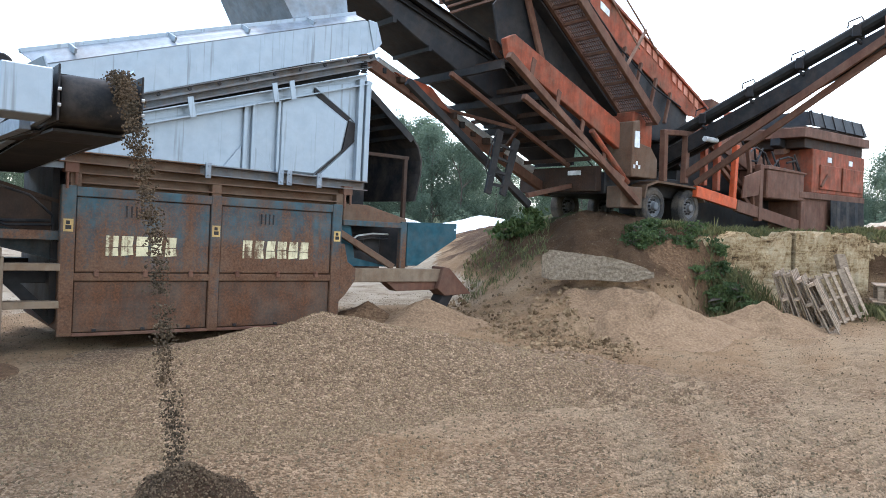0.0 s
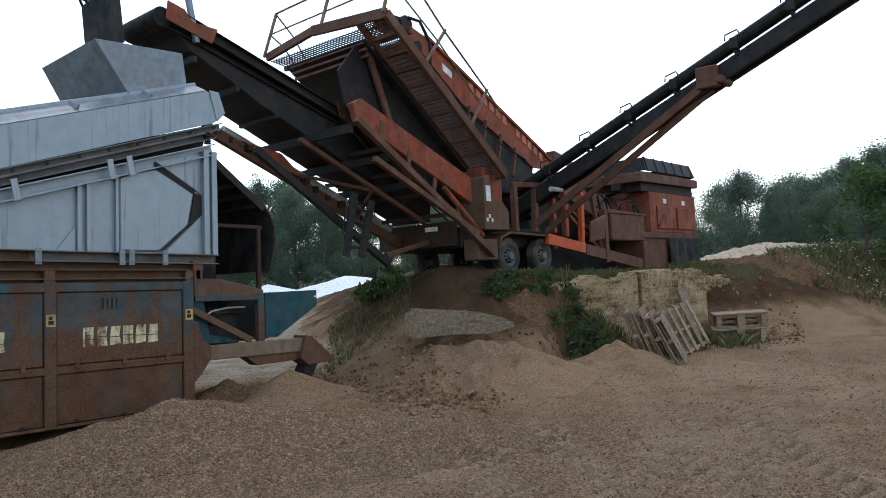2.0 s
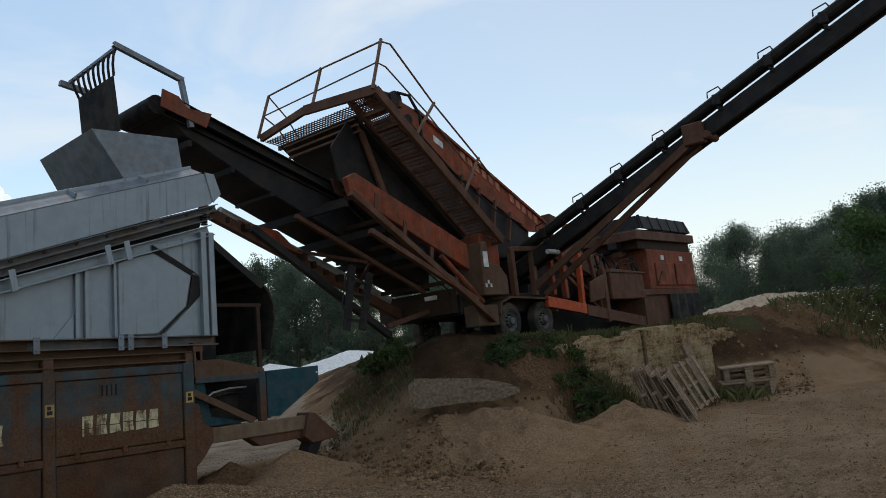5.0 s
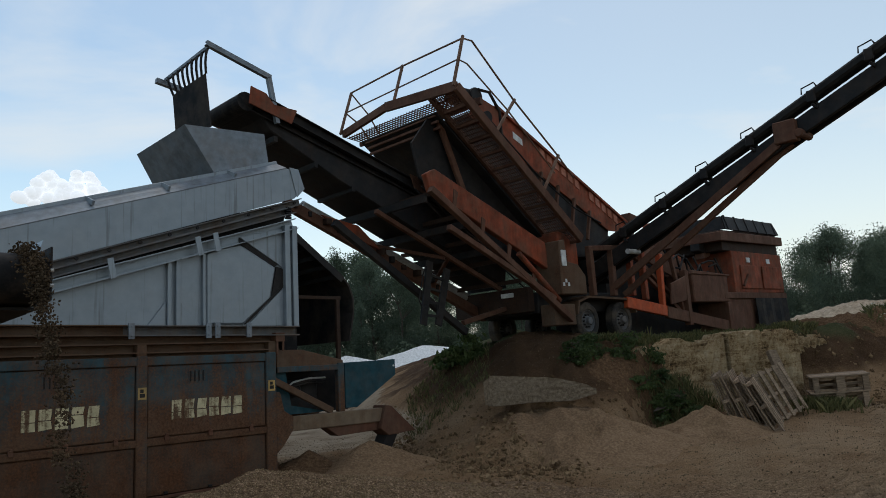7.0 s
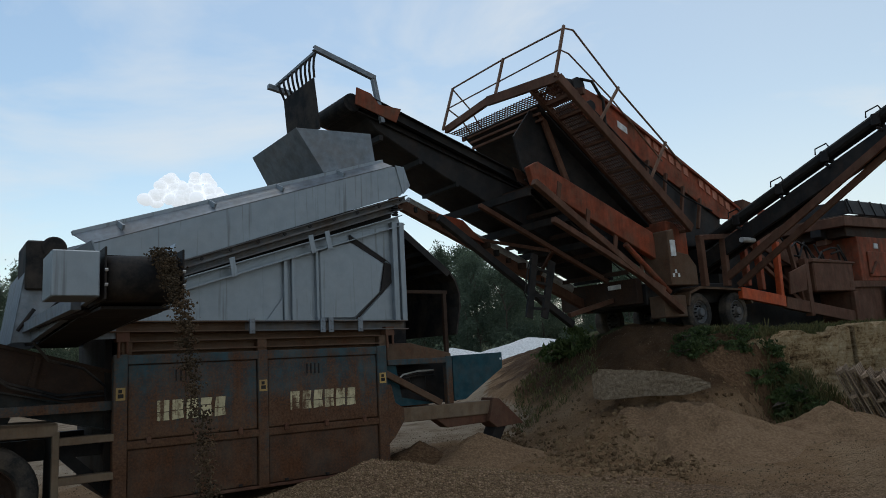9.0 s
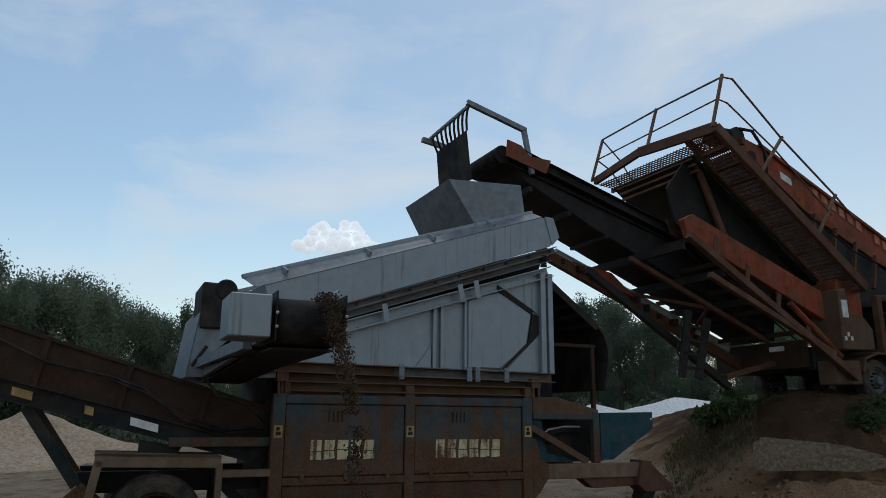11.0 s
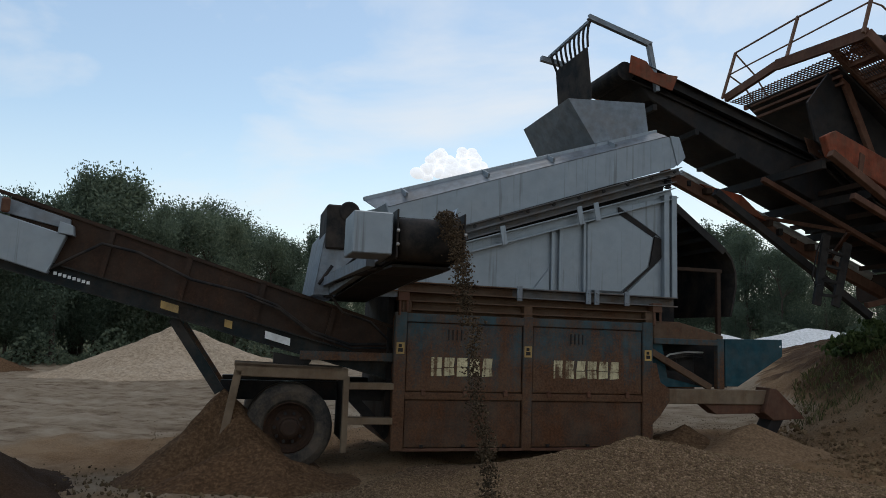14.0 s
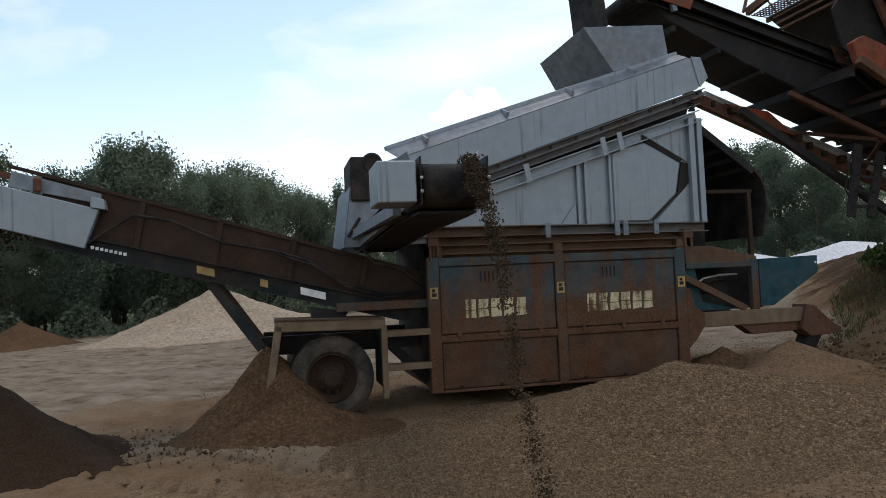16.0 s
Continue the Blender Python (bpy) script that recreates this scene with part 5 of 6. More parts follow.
def plant_tail_conveyor():
    y0, y1 = 1.35, 2.6

    def z(x):
        return 6.12 - (x + 7.37) * 0.325

    def zu(x):
        return 4.86 - (x + 5.84) * 0.435

    tc = fp("tail_conveyor", Mesh().channel((-7.6, y0, z(-7.6) - 0.1), (-0.8, y0, z(-0.8) - 0.08), 0.1, 0.2).channel((-7.6, y1, z(-7.6) - 0.1), (-0.8, y1, z(-0.8) - 0.08), 0.1, 0.2, out=1), m_dark, None, "dark conveyor carrying stone to the screener")
    fp("belt", Mesh().plate([(-7.6, y0 + 0.1, z(-7.6) + 0.0), (-0.8, y0 + 0.1, z(-0.8) + 0.1), (-0.8, y1 - 0.1, z(-0.8) + 0.1), (-7.6, y1 - 0.1, z(-7.6) + 0.0)], 0.02).plate([(-7.7, y0 + 0.06, z(-7.7) - 0.35), (-0.8, y0 + 0.06, z(-0.8) - 0.2), (-0.8, y1 - 0.06, z(-0.8) - 0.2), (-7.7, y1 - 0.06, z(-7.7) - 0.35)], 0.02), m_belt, tc, "black belt")
    fp("head_pulley", Mesh().tube((-7.78, y0 + 0.08, z(-7.78) - 0.22), (-7.78, y1 - 0.08, z(-7.78) - 0.22), 0.17, 20), m_black, tc)
    # filled down towards the truss in dark, the shade there put into colour
    fp("underside", Mesh().prism([(-7.6, z(-7.6) - 0.2), (-1.0, z(-1.0) - 0.1), (-1.2, 2.85), (-4.6, 4.32), (-5.84, 4.86), (-7.3, z(-7.3) - 0.5)], y0 + 0.12, y1 + 0.04), m_dark, tc, "dusty underside of the conveyor, coloured black for shade", 0.02)
    fp("side_skirt", Mesh().prism([(-7.5, z(-7.5)), (-0.8, z(-0.8)), (-0.8, z(-0.8) + 0.1), (-7.2, z(-7.2) + 0.06)], y0 + 0.06, y0 + 0.08), m_dark, tc)
    fp("end_plate", Mesh().prism([(-7.8, 5.96), (-7.75, 6.28), (-7.45, 6.2), (-7.3, 6.02), (-6.82, 6.0), (-6.95, 5.72)], y0 - 0.06, y0 - 0.03), m_orange, tc, "orange end plate", 0.006)
    fp("end_plate", Mesh().prism([(-7.85, 5.95), (-7.7, 6.2), (-7.2, 6.05), (-7.1, 5.75)], y1 + 0.03, y1 + 0.06), m_orange, tc)
    for k in range(8):
        x = -7.2 + 0.85 * k
        fp("cross_member", Mesh().beam((x, y0 + 0.1, zu(x)), (x, y1, zu(x)), 0.08, 0.1), m_dark, tc)
    for k in range(3):
        x = -4.15 + 1.3 * k
        fp("joint_plate", Mesh().prism([(x, z(x) + 0.06), (x + 0.4, z(x + 0.4) + 0.1), (x + 0.45, z(x + 0.45) - 0.2), (x + 0.1, z(x + 0.1) - 0.2)], y0 - 0.08, y0 - 0.055), m_rust, tc, "", 0.005)
    # arm and rubber curtain over the head
    arm = fp("curtain_arm", Mesh().beam((-7.22, y0, 5.7), (-7.36, y0, 6.54), 0.08, 0.08, (1, 0, 0)).channel((-7.32, y0, 6.53), (-8.54, y0, 6.88), 0.08, 0.09, 0.02), m_grey_dark, tc, "grey angle-iron arm")
    fp("curtain_bar", Mesh().beam((-7.9, y1, 6.4), (-8.85, y1, 6.56), 0.09, 0.09).beam((-8.48, y0, 6.84), (-8.68, y1, 6.6), 0.05, 0.05), m_grey_dark, tc)
    A, B2, C2, D2 = V((-8.53, 1.4, 6.36)), V((-8.62, 2.42, 6.27)), V((-8.58, 2.42, 5.5)), V((-8.46, 1.4, 5.45))
    cu = fp("rubber_curtain", Mesh().plate([A, B2, C2, D2], 0.02), m_black, tc, "torn black rubber curtain on loops")
    for k in range(9):
        p = A.lerp(B2, k / 8)
        q = V((-8.48, y0 + 0.05, 6.83)).lerp(V((-8.67, y1 - 0.1, 6.62)), k / 8)
        bow = V((-0.05, -0.05, 0))
        fp("curtain_loop", Mesh().path([p, p.lerp(q, 0.35) + bow, p.lerp(q, 0.7) + bow, q], 0.022, 6), m_black, cu)
    # lower truss, pipe, ladder
    tr = fp("lower_truss", Mesh().beam((-6.6, 2.2, 4.5), (-1.2, 2.2, 2.22), 0.14, 0.2), m_rust, None, "rusty lower truss")
    fp("truss_plate", Mesh().prism([(-5.9, 4.28), (-5.0, 4.12), (-4.45, 3.66), (-5.1, 3.86)], 2.0, 2.05), m_orange, tr)
    fp("pipe", Mesh().tube((-6.0, 2.5, 4.55), (-1.15, 2.5, 2.6), 0.1, 12), m_pale, tr, "pale plastic pipe")
    fp("leg", Mesh().beam((-6.1, 1.35, 3.99), (-2.78, 1.35, 1.85), 0.12, 0.14), m_dark, tr, "", 0.006)
    rnd = random.Random(3)
    for k in range(14):
        x = -7.1 + 0.33 * k
        zz = 4.67 - (x + 7.0) * 0.422
        fp("truss_bracket", Mesh().box(x, x + rnd.uniform(0.06, 0.15), 1.9 + rnd.uniform(0, 0.2), 2.3, zz - 0.05, zz + rnd.uniform(0.03, 0.09)), m_skirt if k % 3 else m_dark, tr, "", 0.01)
    for k in range(3):
        x = -4.9 + k * 1.0
        fp("cross_beam", Mesh().beam((x, 0.1, 4.3 - 0.42 * k), (x, 3.0, 4.3 - 0.42 * k), 0.09, 0.14), m_dark, tr)
    for p, q, w in (((-5.2, 1.2, 4.25), (-1.7, 1.2, 2.75), 0.09), ((-5.0, 2.55, 4.2), (-1.6, 2.55, 2.7), 0.09), ((-3.3, 1.2, 3.4), (-2.5, 2.55, 3.0), 0.07), ((-4.3, 2.55, 3.85), (-3.4, 1.2, 3.4), 0.07), ((-2.9, 1.3, 2.05), (-1.4, 1.3, 2.35), 0.1)):
        fp("brace", Mesh().beam(p, q, w, w), m_rust, tr, "", 0.006)
    for y in (0.62, 0.7, 0.9):
        fp("hose", Mesh().path([(-4.4, y, 4.72), (-3.2, y + 0.05, 3.85), (-2.1, y, 3.3), (-1.2, y, 2.75)], 0.018, 6), m_black, tr)
    ld = fp("ladder", Mesh().beam((-4.04, 1.0, 3.28), (-4.34, 1.0, 2.02), 0.05, 0.16, (1, 0, 0)), m_dark, None, "dark steel access ladder")
    fp("ladder_stile", Mesh().beam((-3.56, 1.0, 3.14), (-3.93, 1.0, 2.0), 0.05, 0.16, (1, 0, 0)), m_dark, ld)
    for k in range(4):
        f = 0.2 + k * 0.22
        fp("rung", Mesh().beam((-4.04 - 0.3 * f, 1.0, 3.26 - 1.22 * f), (-3.57 - 0.36 * f, 1.0, 3.12 - 1.1 * f), 0.05, 0.05), m_dark, ld)
    fp("grab_rail", Mesh().path([(-4.1, 1.0, 3.3), (-4.3, 0.95, 3.0), (-4.45, 0.95, 2.5), (-4.38, 0.95, 2.35), (-4.2, 1.0, 2.4)], 0.014, 6), m_dark, ld)


def plant_chassis():
    # dark colour carries the shade of the undercarriage
    fp("chassis", Mesh().box(-1.3, 1.9, 0.5, 2.8, 2.15, 2.62), m_dark, None, "rusty lorry chassis, coloured dark for the shade under the plant", 0.02)
    fp("chassis_end", Mesh().box(-1.5, -1.3, 0.6, 2.85, 2.2, 2.75), m_skirt, None, "", 0.01)
    fp("tail_lamp", Mesh().box(-1.55, -1.5, 1.0, 1.35, 2.56, 2.66), m_white, None, "", 0.01)
    for x in (0.05, 1.5):
        for y in (0.12, 2.6):
            w = new("wheel")
            w.parent = pla
            tagged(w, "double lorry wheel half sunk in grass")
            wheel(w, x, y, 1.93, 0.43, 0.3, KF, m_deck_rail)
    fp("mudguard", Mesh().prism([(-0.48, 2.1), (-0.4, 2.38), (0.0, 2.5), (1.6, 2.44), (1.95, 2.3), (2.05, 2.1), (2.0, 2.08), (1.88, 2.27), (1.55, 2.4), (0.02, 2.45), (-0.36, 2.34), (-0.44, 2.08)], 0.05, 0.6), m_brown, None, "dusty double mudguard")
    fp("mud_flap", Mesh().box(-1.25, -0.48, 0.1, 0.5, 1.85, 2.32), m_brown, None, "brown battery box by the wheels", 0.02)
    fp("control_box", Mesh().prism([(-1.05, 2.52), (-0.1, 2.52), (-0.1, 2.95), (-0.35, 3.2), (-0.75, 3.25), (-0.8, 3.75), (-1.02, 3.7)], 0.0, 0.7), m_brown, None, "dusty tan control box", 0.02)
    fp("control_panel", Mesh().box(-0.98, -0.82, -0.02, 0.01, 3.15, 3.5), m_white, None)
    for k in range(3):
        fp("sticker", Mesh().box(-1.0 + 0.09 * k, -0.94 + 0.09 * k, -0.012, 0.0, 2.7 + 0.08 * (k % 2), 2.78 + 0.08 * (k % 2)), m_white, None)
    fp("head_box", Mesh().prism([(-0.75, 3.3), (0.1, 3.2), (0.1, 3.9), (-0.6, 4.0)], 0.3, 1.2), m_orange, None, "", 0.02)
    for x0, z0, x1, z1, mt in ((0.28, 2.5, 0.28, 3.65, m_rust), (1.15, 2.5, 1.2, 3.6, m_rust), (2.0, 2.5, 2.0, 4.2, m_orange), (2.6, 2.4, 2.6, 3.9, m_orange), (3.4, 2.1, 3.5, 3.6, m_orange_bright)):
        fp("upright", Mesh().beam((x0, 0.1, z0), (x1, 0.1, z1), 0.14, 0.14, (1, 0, 0)), mt, None, "", 0.01)
    fp("cross_rail", Mesh().beam((0.2, 0.1, 3.6), (2.1, 0.1, 3.72), 0.12, 0.12), m_rust, None, "", 0.01)
    fp("chassis_rail", Mesh().beam((1.6, 0.08, 2.34), (3.5, 0.08, 2.1), 0.12, 0.27), m_orange_bright, None, "bright orange chassis rail", 0.01)
    fp("chassis_rail", Mesh().beam((3.5, 0.06, 2.07), (7.0, 0.06, 1.62), 0.12, 0.3), m_rust, None, "", 0.01)
    # one dark body, the shaded openings along the feed put into its colour
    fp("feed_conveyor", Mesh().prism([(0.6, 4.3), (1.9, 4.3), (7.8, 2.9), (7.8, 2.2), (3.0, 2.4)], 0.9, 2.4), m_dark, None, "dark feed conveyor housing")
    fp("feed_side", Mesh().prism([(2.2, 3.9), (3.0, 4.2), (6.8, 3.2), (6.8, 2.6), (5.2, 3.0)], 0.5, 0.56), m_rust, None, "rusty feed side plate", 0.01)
    # dark block added behind the posts to stand for shade in the openings
    fp("bay_shade_fill", Mesh().box(2.1, 7.6, 0.9, 2.6, 1.5, 2.9), m_dark)
    for p, q in (((2.1, 0.2, 3.7), (4.2, 0.2, 2.5)), ((2.6, 0.2, 3.2), (4.6, 0.2, 2.05)), ((4.2, 0.15, 3.6), (4.6, 0.15, 2.0))):
        fp("brace", Mesh().beam(p, q, 0.1, 0.1), m_rust, None, "", 0.008)
    fp("side_door", Mesh().prism([(3.63, 2.26), (4.48, 2.37), (4.59, 3.04), (3.71, 2.81)], -0.05, 0.0), m_rust, None, "bent rusty side door", 0.01)
    fp("tool_box", Mesh().box(5.0, 7.2, -0.02, 0.8, 2.32, 3.1), m_rust, None, "rusty brown tool box", 0.03)
    fp("box_lid", Mesh().prism([(4.95, 3.1), (7.3, 3.08), (7.3, 3.13), (5.0, 3.2)], -0.05, 0.85), m_rust, None, "", 0.01)
    fp("post", Mesh().box(4.6, 4.78, -0.02, 0.15, 1.7, 3.2), m_rust, None, "", 0.01)
    fp("post", Mesh().box(7.0, 7.2, -0.05, 0.12, 1.0, 2.3), m_rust, None, "", 0.01)
    rnd = random.Random(5)
    for k in range(9):
        x = 3.6 + k * 0.45
        fp("hose", Mesh().path([(x, 0.3, 3.6 + rnd.uniform(-0.3, 0.3)), (x + 0.3, 0.2, 3.3 + rnd.uniform(-0.3, 0.3)), (x + 0.7, 0.25, 3.5 + rnd.uniform(-0.4, 0.2)), (x + 1.0, 0.3, 3.0)], 0.03, 6), m_black)
    for k in range(10):
        x = 3.0 + rnd.random() * 4.8
        z = 3.5 + rnd.random() * 0.9
        fp("machinery_plate", Mesh().prism([(x, z), (x + rnd.uniform(0.3, 0.8), z + rnd.uniform(-0.3, 0.1)), (x + 0.6, z + 0.35), (x + 0.05, z + rnd.uniform(0.2, 0.5))], 0.6 + 0.1 * k % 0.5, 0.9 + 0.1 * k % 0.5), (m_rust, m_orange, m_dark)[k % 3], None, "", 0.02)
    # hopper unit at the far end
    hu = fp("feed_hopper", Mesh().box(7.75, 11.55, 0.0, 2.8, 2.6, 3.88), m_orange, None, "rusty orange feed hopper with two doors", 0.02)
    for x0, x1 in ((8.2, 9.65), (9.8, 11.3)):
        fp("door", Mesh().box(x0, x1, -0.05, 0.0, 2.72, 3.45), m_orange, hu, "", 0.015)
    for x in (8.75, 10.3):
        fp("sticker", Mesh().box(x, x + 0.25, -0.02, 0.0, 3.55, 3.7), m_white, hu)
    fp("door_bar", Mesh().beam((8.2, -0.07, 2.8), (8.6, -0.07, 3.15), 0.06, 0.07), m_rust, hu)
    fp("hopper_band", Mesh().prism([(6.95, 4.14), (11.65, 4.2), (11.65, 4.48), (6.95, 4.42)], -0.1, 2.85), m_rust, hu, "", 0.015)
    # set back and coloured dark: the recess's shade is in the colour
    fp("hopper_neck", Mesh().prism([(7.3, 3.88), (11.5, 3.88), (11.5, 4.6), (7.3, 4.5)], 0.06, 2.75), m_skirt, hu, "", 0.015)
    cr = fp("hopper_crown", Mesh().plate([(7.5, 0.0, 4.52), (11.6, 0.0, 4.56), (11.45, 0.12, 4.98), (7.6, 0.12, 4.94)], 0.04), m_dark, hu, "dark flared hopper crown")
    fp("crown_side", Mesh().plate([(11.6, 0.0, 4.56), (11.6, 2.8, 4.56), (11.45, 2.6, 4.98), (11.45, 0.12, 4.98)], 0.04).plate([(7.5, 2.8, 4.52), (7.5, 0.0, 4.52), (7.6, 0.12, 4.94), (7.6, 2.6, 4.94)], 0.04).plate([(11.6, 2.8, 4.56), (7.5, 2.8, 4.52), (7.6, 2.6, 4.94), (11.45, 2.6, 4.98)], 0.04), m_dark, cr)
    for k in range(6):
        x = 7.7 + k * 0.73
        fp("crown_rib", Mesh().beam((x, -0.03, 4.53), (x, 0.1, 4.98), 0.07, 0.07), m_dark, cr)
    fp("grid_bar", Mesh().tube((7.8, 0.6, 4.95), (11.3, 0.6, 5.0), 0.05, 8), m_rust, hu)
    fp("hopper_base", Mesh().box(7.0, 11.45, 0.05, 2.7, 1.35, 2.58), m_rust, None, "brown lower hopper frame", 0.02)
    fp("base_rail", Mesh().box(6.9, 11.6, -0.03, 0.06, 2.42, 2.6), m_rust, None, "", 0.01)
    sk = Mesh()
    for k in range(7):
        x = 8.9 + k * 0.34
        sk.plate([(x, -0.06 - 0.04 * (k % 2), 2.42), (x, -0.1 - 0.05 * (k % 2), 1.3), (x + 0.36, -0.1 - 0.05 * ((k + 1) % 2), 1.28), (x + 0.36, -0.06 - 0.04 * ((k + 1) % 2), 2.42)], 0.02)
    fp("rubber_skirt", sk, m_black, None, "black rubber skirt strips")


def plant_side_conveyor():
    x = 1.2

    def P(out, z, dx=0.0):
        return (x + dx, -out, z)

    def zu(o):
        return 3.86 + 0.434 * o

    def zl(o):
        return 3.42 + 0.432 * o

    sc = fp("stockpile_conveyor", Mesh().beam(P(-1.0, zl(-1.0)), P(11, zl(11)), 0.1, 0.36), m_dark, None, "long black stockpiling conveyor rising over the yard", 0.02)
    fp("conveyor_beam", Mesh().beam(P(-1.0, zl(-1.0), 0.4), P(11, zl(11), 0.4), 0.1, 0.3), m_dark, sc)
    fp("belt", Mesh().beam(P(-0.8, zu(-0.8), 0.1), P(11.1, zu(11.1), 0.1), 0.36, 0.2), m_belt, sc, "black troughed belt", 0.05)
    fp("belt_return", Mesh().plate([P(-0.8, zl(-0.8) - 0.05, 0.05), P(11, zl(11) - 0.05, 0.05), P(11, zl(11) - 0.05, 0.36), P(-0.8, zl(-0.8) - 0.05, 0.36)], 0.03), m_belt, sc)
    for k in range(9):
        o = (0.35, 1.45, 2.5, 3.58, 4.89, 6.0, 7.1, 8.2, 9.3)[k]
        br = fp("idler_bracket", Mesh().box(x - 0.14, x - 0.08, -o - 0.09, -o + 0.07, zu(o) - 0.17, zu(o) + 0.07).beam(P(o, zu(o) - 0.2, -0.1), P(o + 0.08, zl(o) + 0.15, -0.05), 0.06, 0.08, (1, 0, 0)), m_dark, sc, "", 0.015)
        fp("idler", Mesh().tube(P(o - 0.06, zu(o) - 0.08, -0.1), P(o - 0.06, zu(o) - 0.08, 0.35), 0.06, 10), m_dark, br)
        fp("bracket_loop", Mesh().path([P(o - 0.15, zu(o) + 0.02, -0.14), P(o - 0.14, zu(o) + 0.14, -0.14), P(o + 0.1, zu(o) + 0.2, -0.14), P(o + 0.14, zu(o) + 0.12, -0.14)], 0.016, 6), m_dark, br)
    fp("tail_drum", Mesh().tube(P(-0.9, zl(-0.9) + 0.2, -0.05), P(-0.9, zl(-0.9) + 0.2, 0.5), 0.25, 18), m_dark, sc)
    fp("support_strut", Mesh().beam(P(4.15, zl(4.15) - 0.05, -0.06), P(-0.1, 2.68, -0.06), 0.08, 0.16), m_rust, sc, "rusty red support strut")
    fp("support_strut", Mesh().beam(P(4.35, zl(4.35) - 0.16, 0.1), P(0.1, 2.5, 0.1), 0.08, 0.13), m_rust, sc)
    fp("strut_block", Mesh().box(x - 0.18, x + 0.05, -4.55, -4.1, zl(4.3) - 0.15, zl(4.3) + 0.3).tube(P(4.6, zl(4.6) - 0.15, -0.2), P(4.6, zl(4.6) - 0.15, 0.4), 0.09, 12), m_rust, sc, "", 0.02)
    fp("roller", Mesh().tube(P(0.6, zl(0.6) - 0.22, -0.4), P(0.6, zl(0.6) - 0.22, 0.1), 0.06, 10), m_pale, sc)


plant_screen()
plant_tail_conveyor()
plant_chassis()
plant_side_conveyor()


# ---- bank: broken retaining wall, slab, pallets ----
def rough_block(name, label, poly, y0, y1, m, jag=0.05, seed=1, cat="wall", kind=""):
    """A weathered concrete block: a grid-like prism with an uneven top edge and pitted face."""
    rnd = random.Random(seed)
    xs = [p[0] for p in poly]
    n = 26
    co, fs = [], []
    lo = [np.interp(i / n, np.linspace(0, 1, len(poly)), [p[1] for p in poly]) for i in range(n + 1)]
    hi = [np.interp(i / n, np.linspace(0, 1, len(poly)), [p[2] for p in poly]) + rnd.uniform(-jag, jag) for i in range(n + 1)]
    xx = [np.interp(i / n, np.linspace(0, 1, len(poly)), xs) for i in range(n + 1)]
    rows = 8
    for side, y in ((0, y0), (1, y1)):
        for i in range(n + 1):
            for j in range(rows + 1):
                co.append((xx[i], y + (rnd.uniform(-jag, jag) * 0.6 if 0 < i < n else 0), lo[i] + (hi[i] - lo[i]) * j / rows))
    k = rows + 1
    off = (n + 1) * k
    for i in range(n):
        for j in range(rows):
            a = i * k + j
            fs.append((a, a + k, a + k + 1, a + 1))
            fs.append((off + a, off + a + 1, off + a + k + 1, off + a + k))
        fs.append((i * k + rows, (i + 1) * k + rows, off + (i + 1) * k + rows, off + i * k + rows))
        fs.append((i * k, off + i * k, off + (i + 1) * k, (i + 1) * k))
    for i in (0, n):
        for j in range(rows):
            a = i * k + j
            fs.append((a, a + 1, off + a + 1, off + a) if i == 0 else (a, off + a, off + a + 1, a + 1))
    me = bpy.data.meshes.new(name)
    me.from_pydata(co, [], fs)
    me.materials.append(m_concrete)
    ob = new(name, me)
    ob.matrix_world = m
    return tagged(ob, label, cat, kind=kind)


WALL = pose(4.28, 12.95, 0, 0, 0, 17.0)
rough_block("retaining_wall", "cracked old concrete retaining wall holding the ledge", [(-0.3, 0.7, 1.1), (0.05, 0.4, 1.28), (0.7, -0.1, 1.32), (1.6, -0.1, 1.32), (2.15, -0.1, 1.34)], 0, 0.45, WALL, 0.085, 2)
rough_block("retaining_wall", "pale concrete wall section with a broken edge", [(2.2, -0.1, 1.38), (3.2, -0.1, 1.37), (3.9, -0.1, 1.34)], -0.06, 0.4, WALL, 0.06, 5)
rough_block("retaining_wall", "short broken end of the concrete wall", [(4.05, -0.1, 1.1), (4.6, -0.1, 1.2), (5.0, -0.1, 0.9)], 0.15, 0.5, WALL, 0.09, 9)
rough_block("concrete_slab", "tilted concrete slab half buried in the sand bank", [(0, 0.64, 0.98), (0.12, 0.6, 1.05), (0.75, 0.62, 1.0), (1.3, 0.6, 0.9), (1.66, 0.68, 0.76)], 0, 0.25, pose(1.46, 11.15, 0.06, -6, 0, -8), 0.012, 4, "slab").data.materials[0] = m_slab


def plank_part(name, parent, p, q, w, h, up=(0, 0, 1)):
    return part(name, Mesh().beam(p, q, w, h, up), m_wood, parent, "", 0.004)


def pallet(m, label, long=1.0, wide=0.88):
    """A timber pallet lying in its own xy plane, stringers along x, boards along y."""
    p = thing("pallet", label, "pallet", m, group="pallets by the wall")
    for y in (0.05, wide / 2, wide - 0.05):
        plank_part("stringer", p, (0, y, 0.06), (long, y, 0.06), 0.05, 0.09)
    for k in range(5):
        x = 0.06 + k * (long - 0.12) / 4
        plank_part("deck_board", p, (x, 0, 0.115), (x, wide, 0.115), 0.1, 0.02)
    for k in range(3):
        x = 0.06 + k * (long - 0.12) / 2
        plank_part("bottom_board", p, (x, 0, 0.005), (x, wide, 0.005), 0.1, 0.02)
    return p


for x, y, rx, rz in ((5.84, 11.1, 64, 59), (5.68, 11.22, 66, 61), (5.52, 11.34, 69, 60), (5.37, 11.45, 71, 63)):
    pallet(pose(x, y, float(ground_z(x, y)) - 0.03, rx, 0, rz), "weathered wooden pallet leaning over beside the concrete wall")
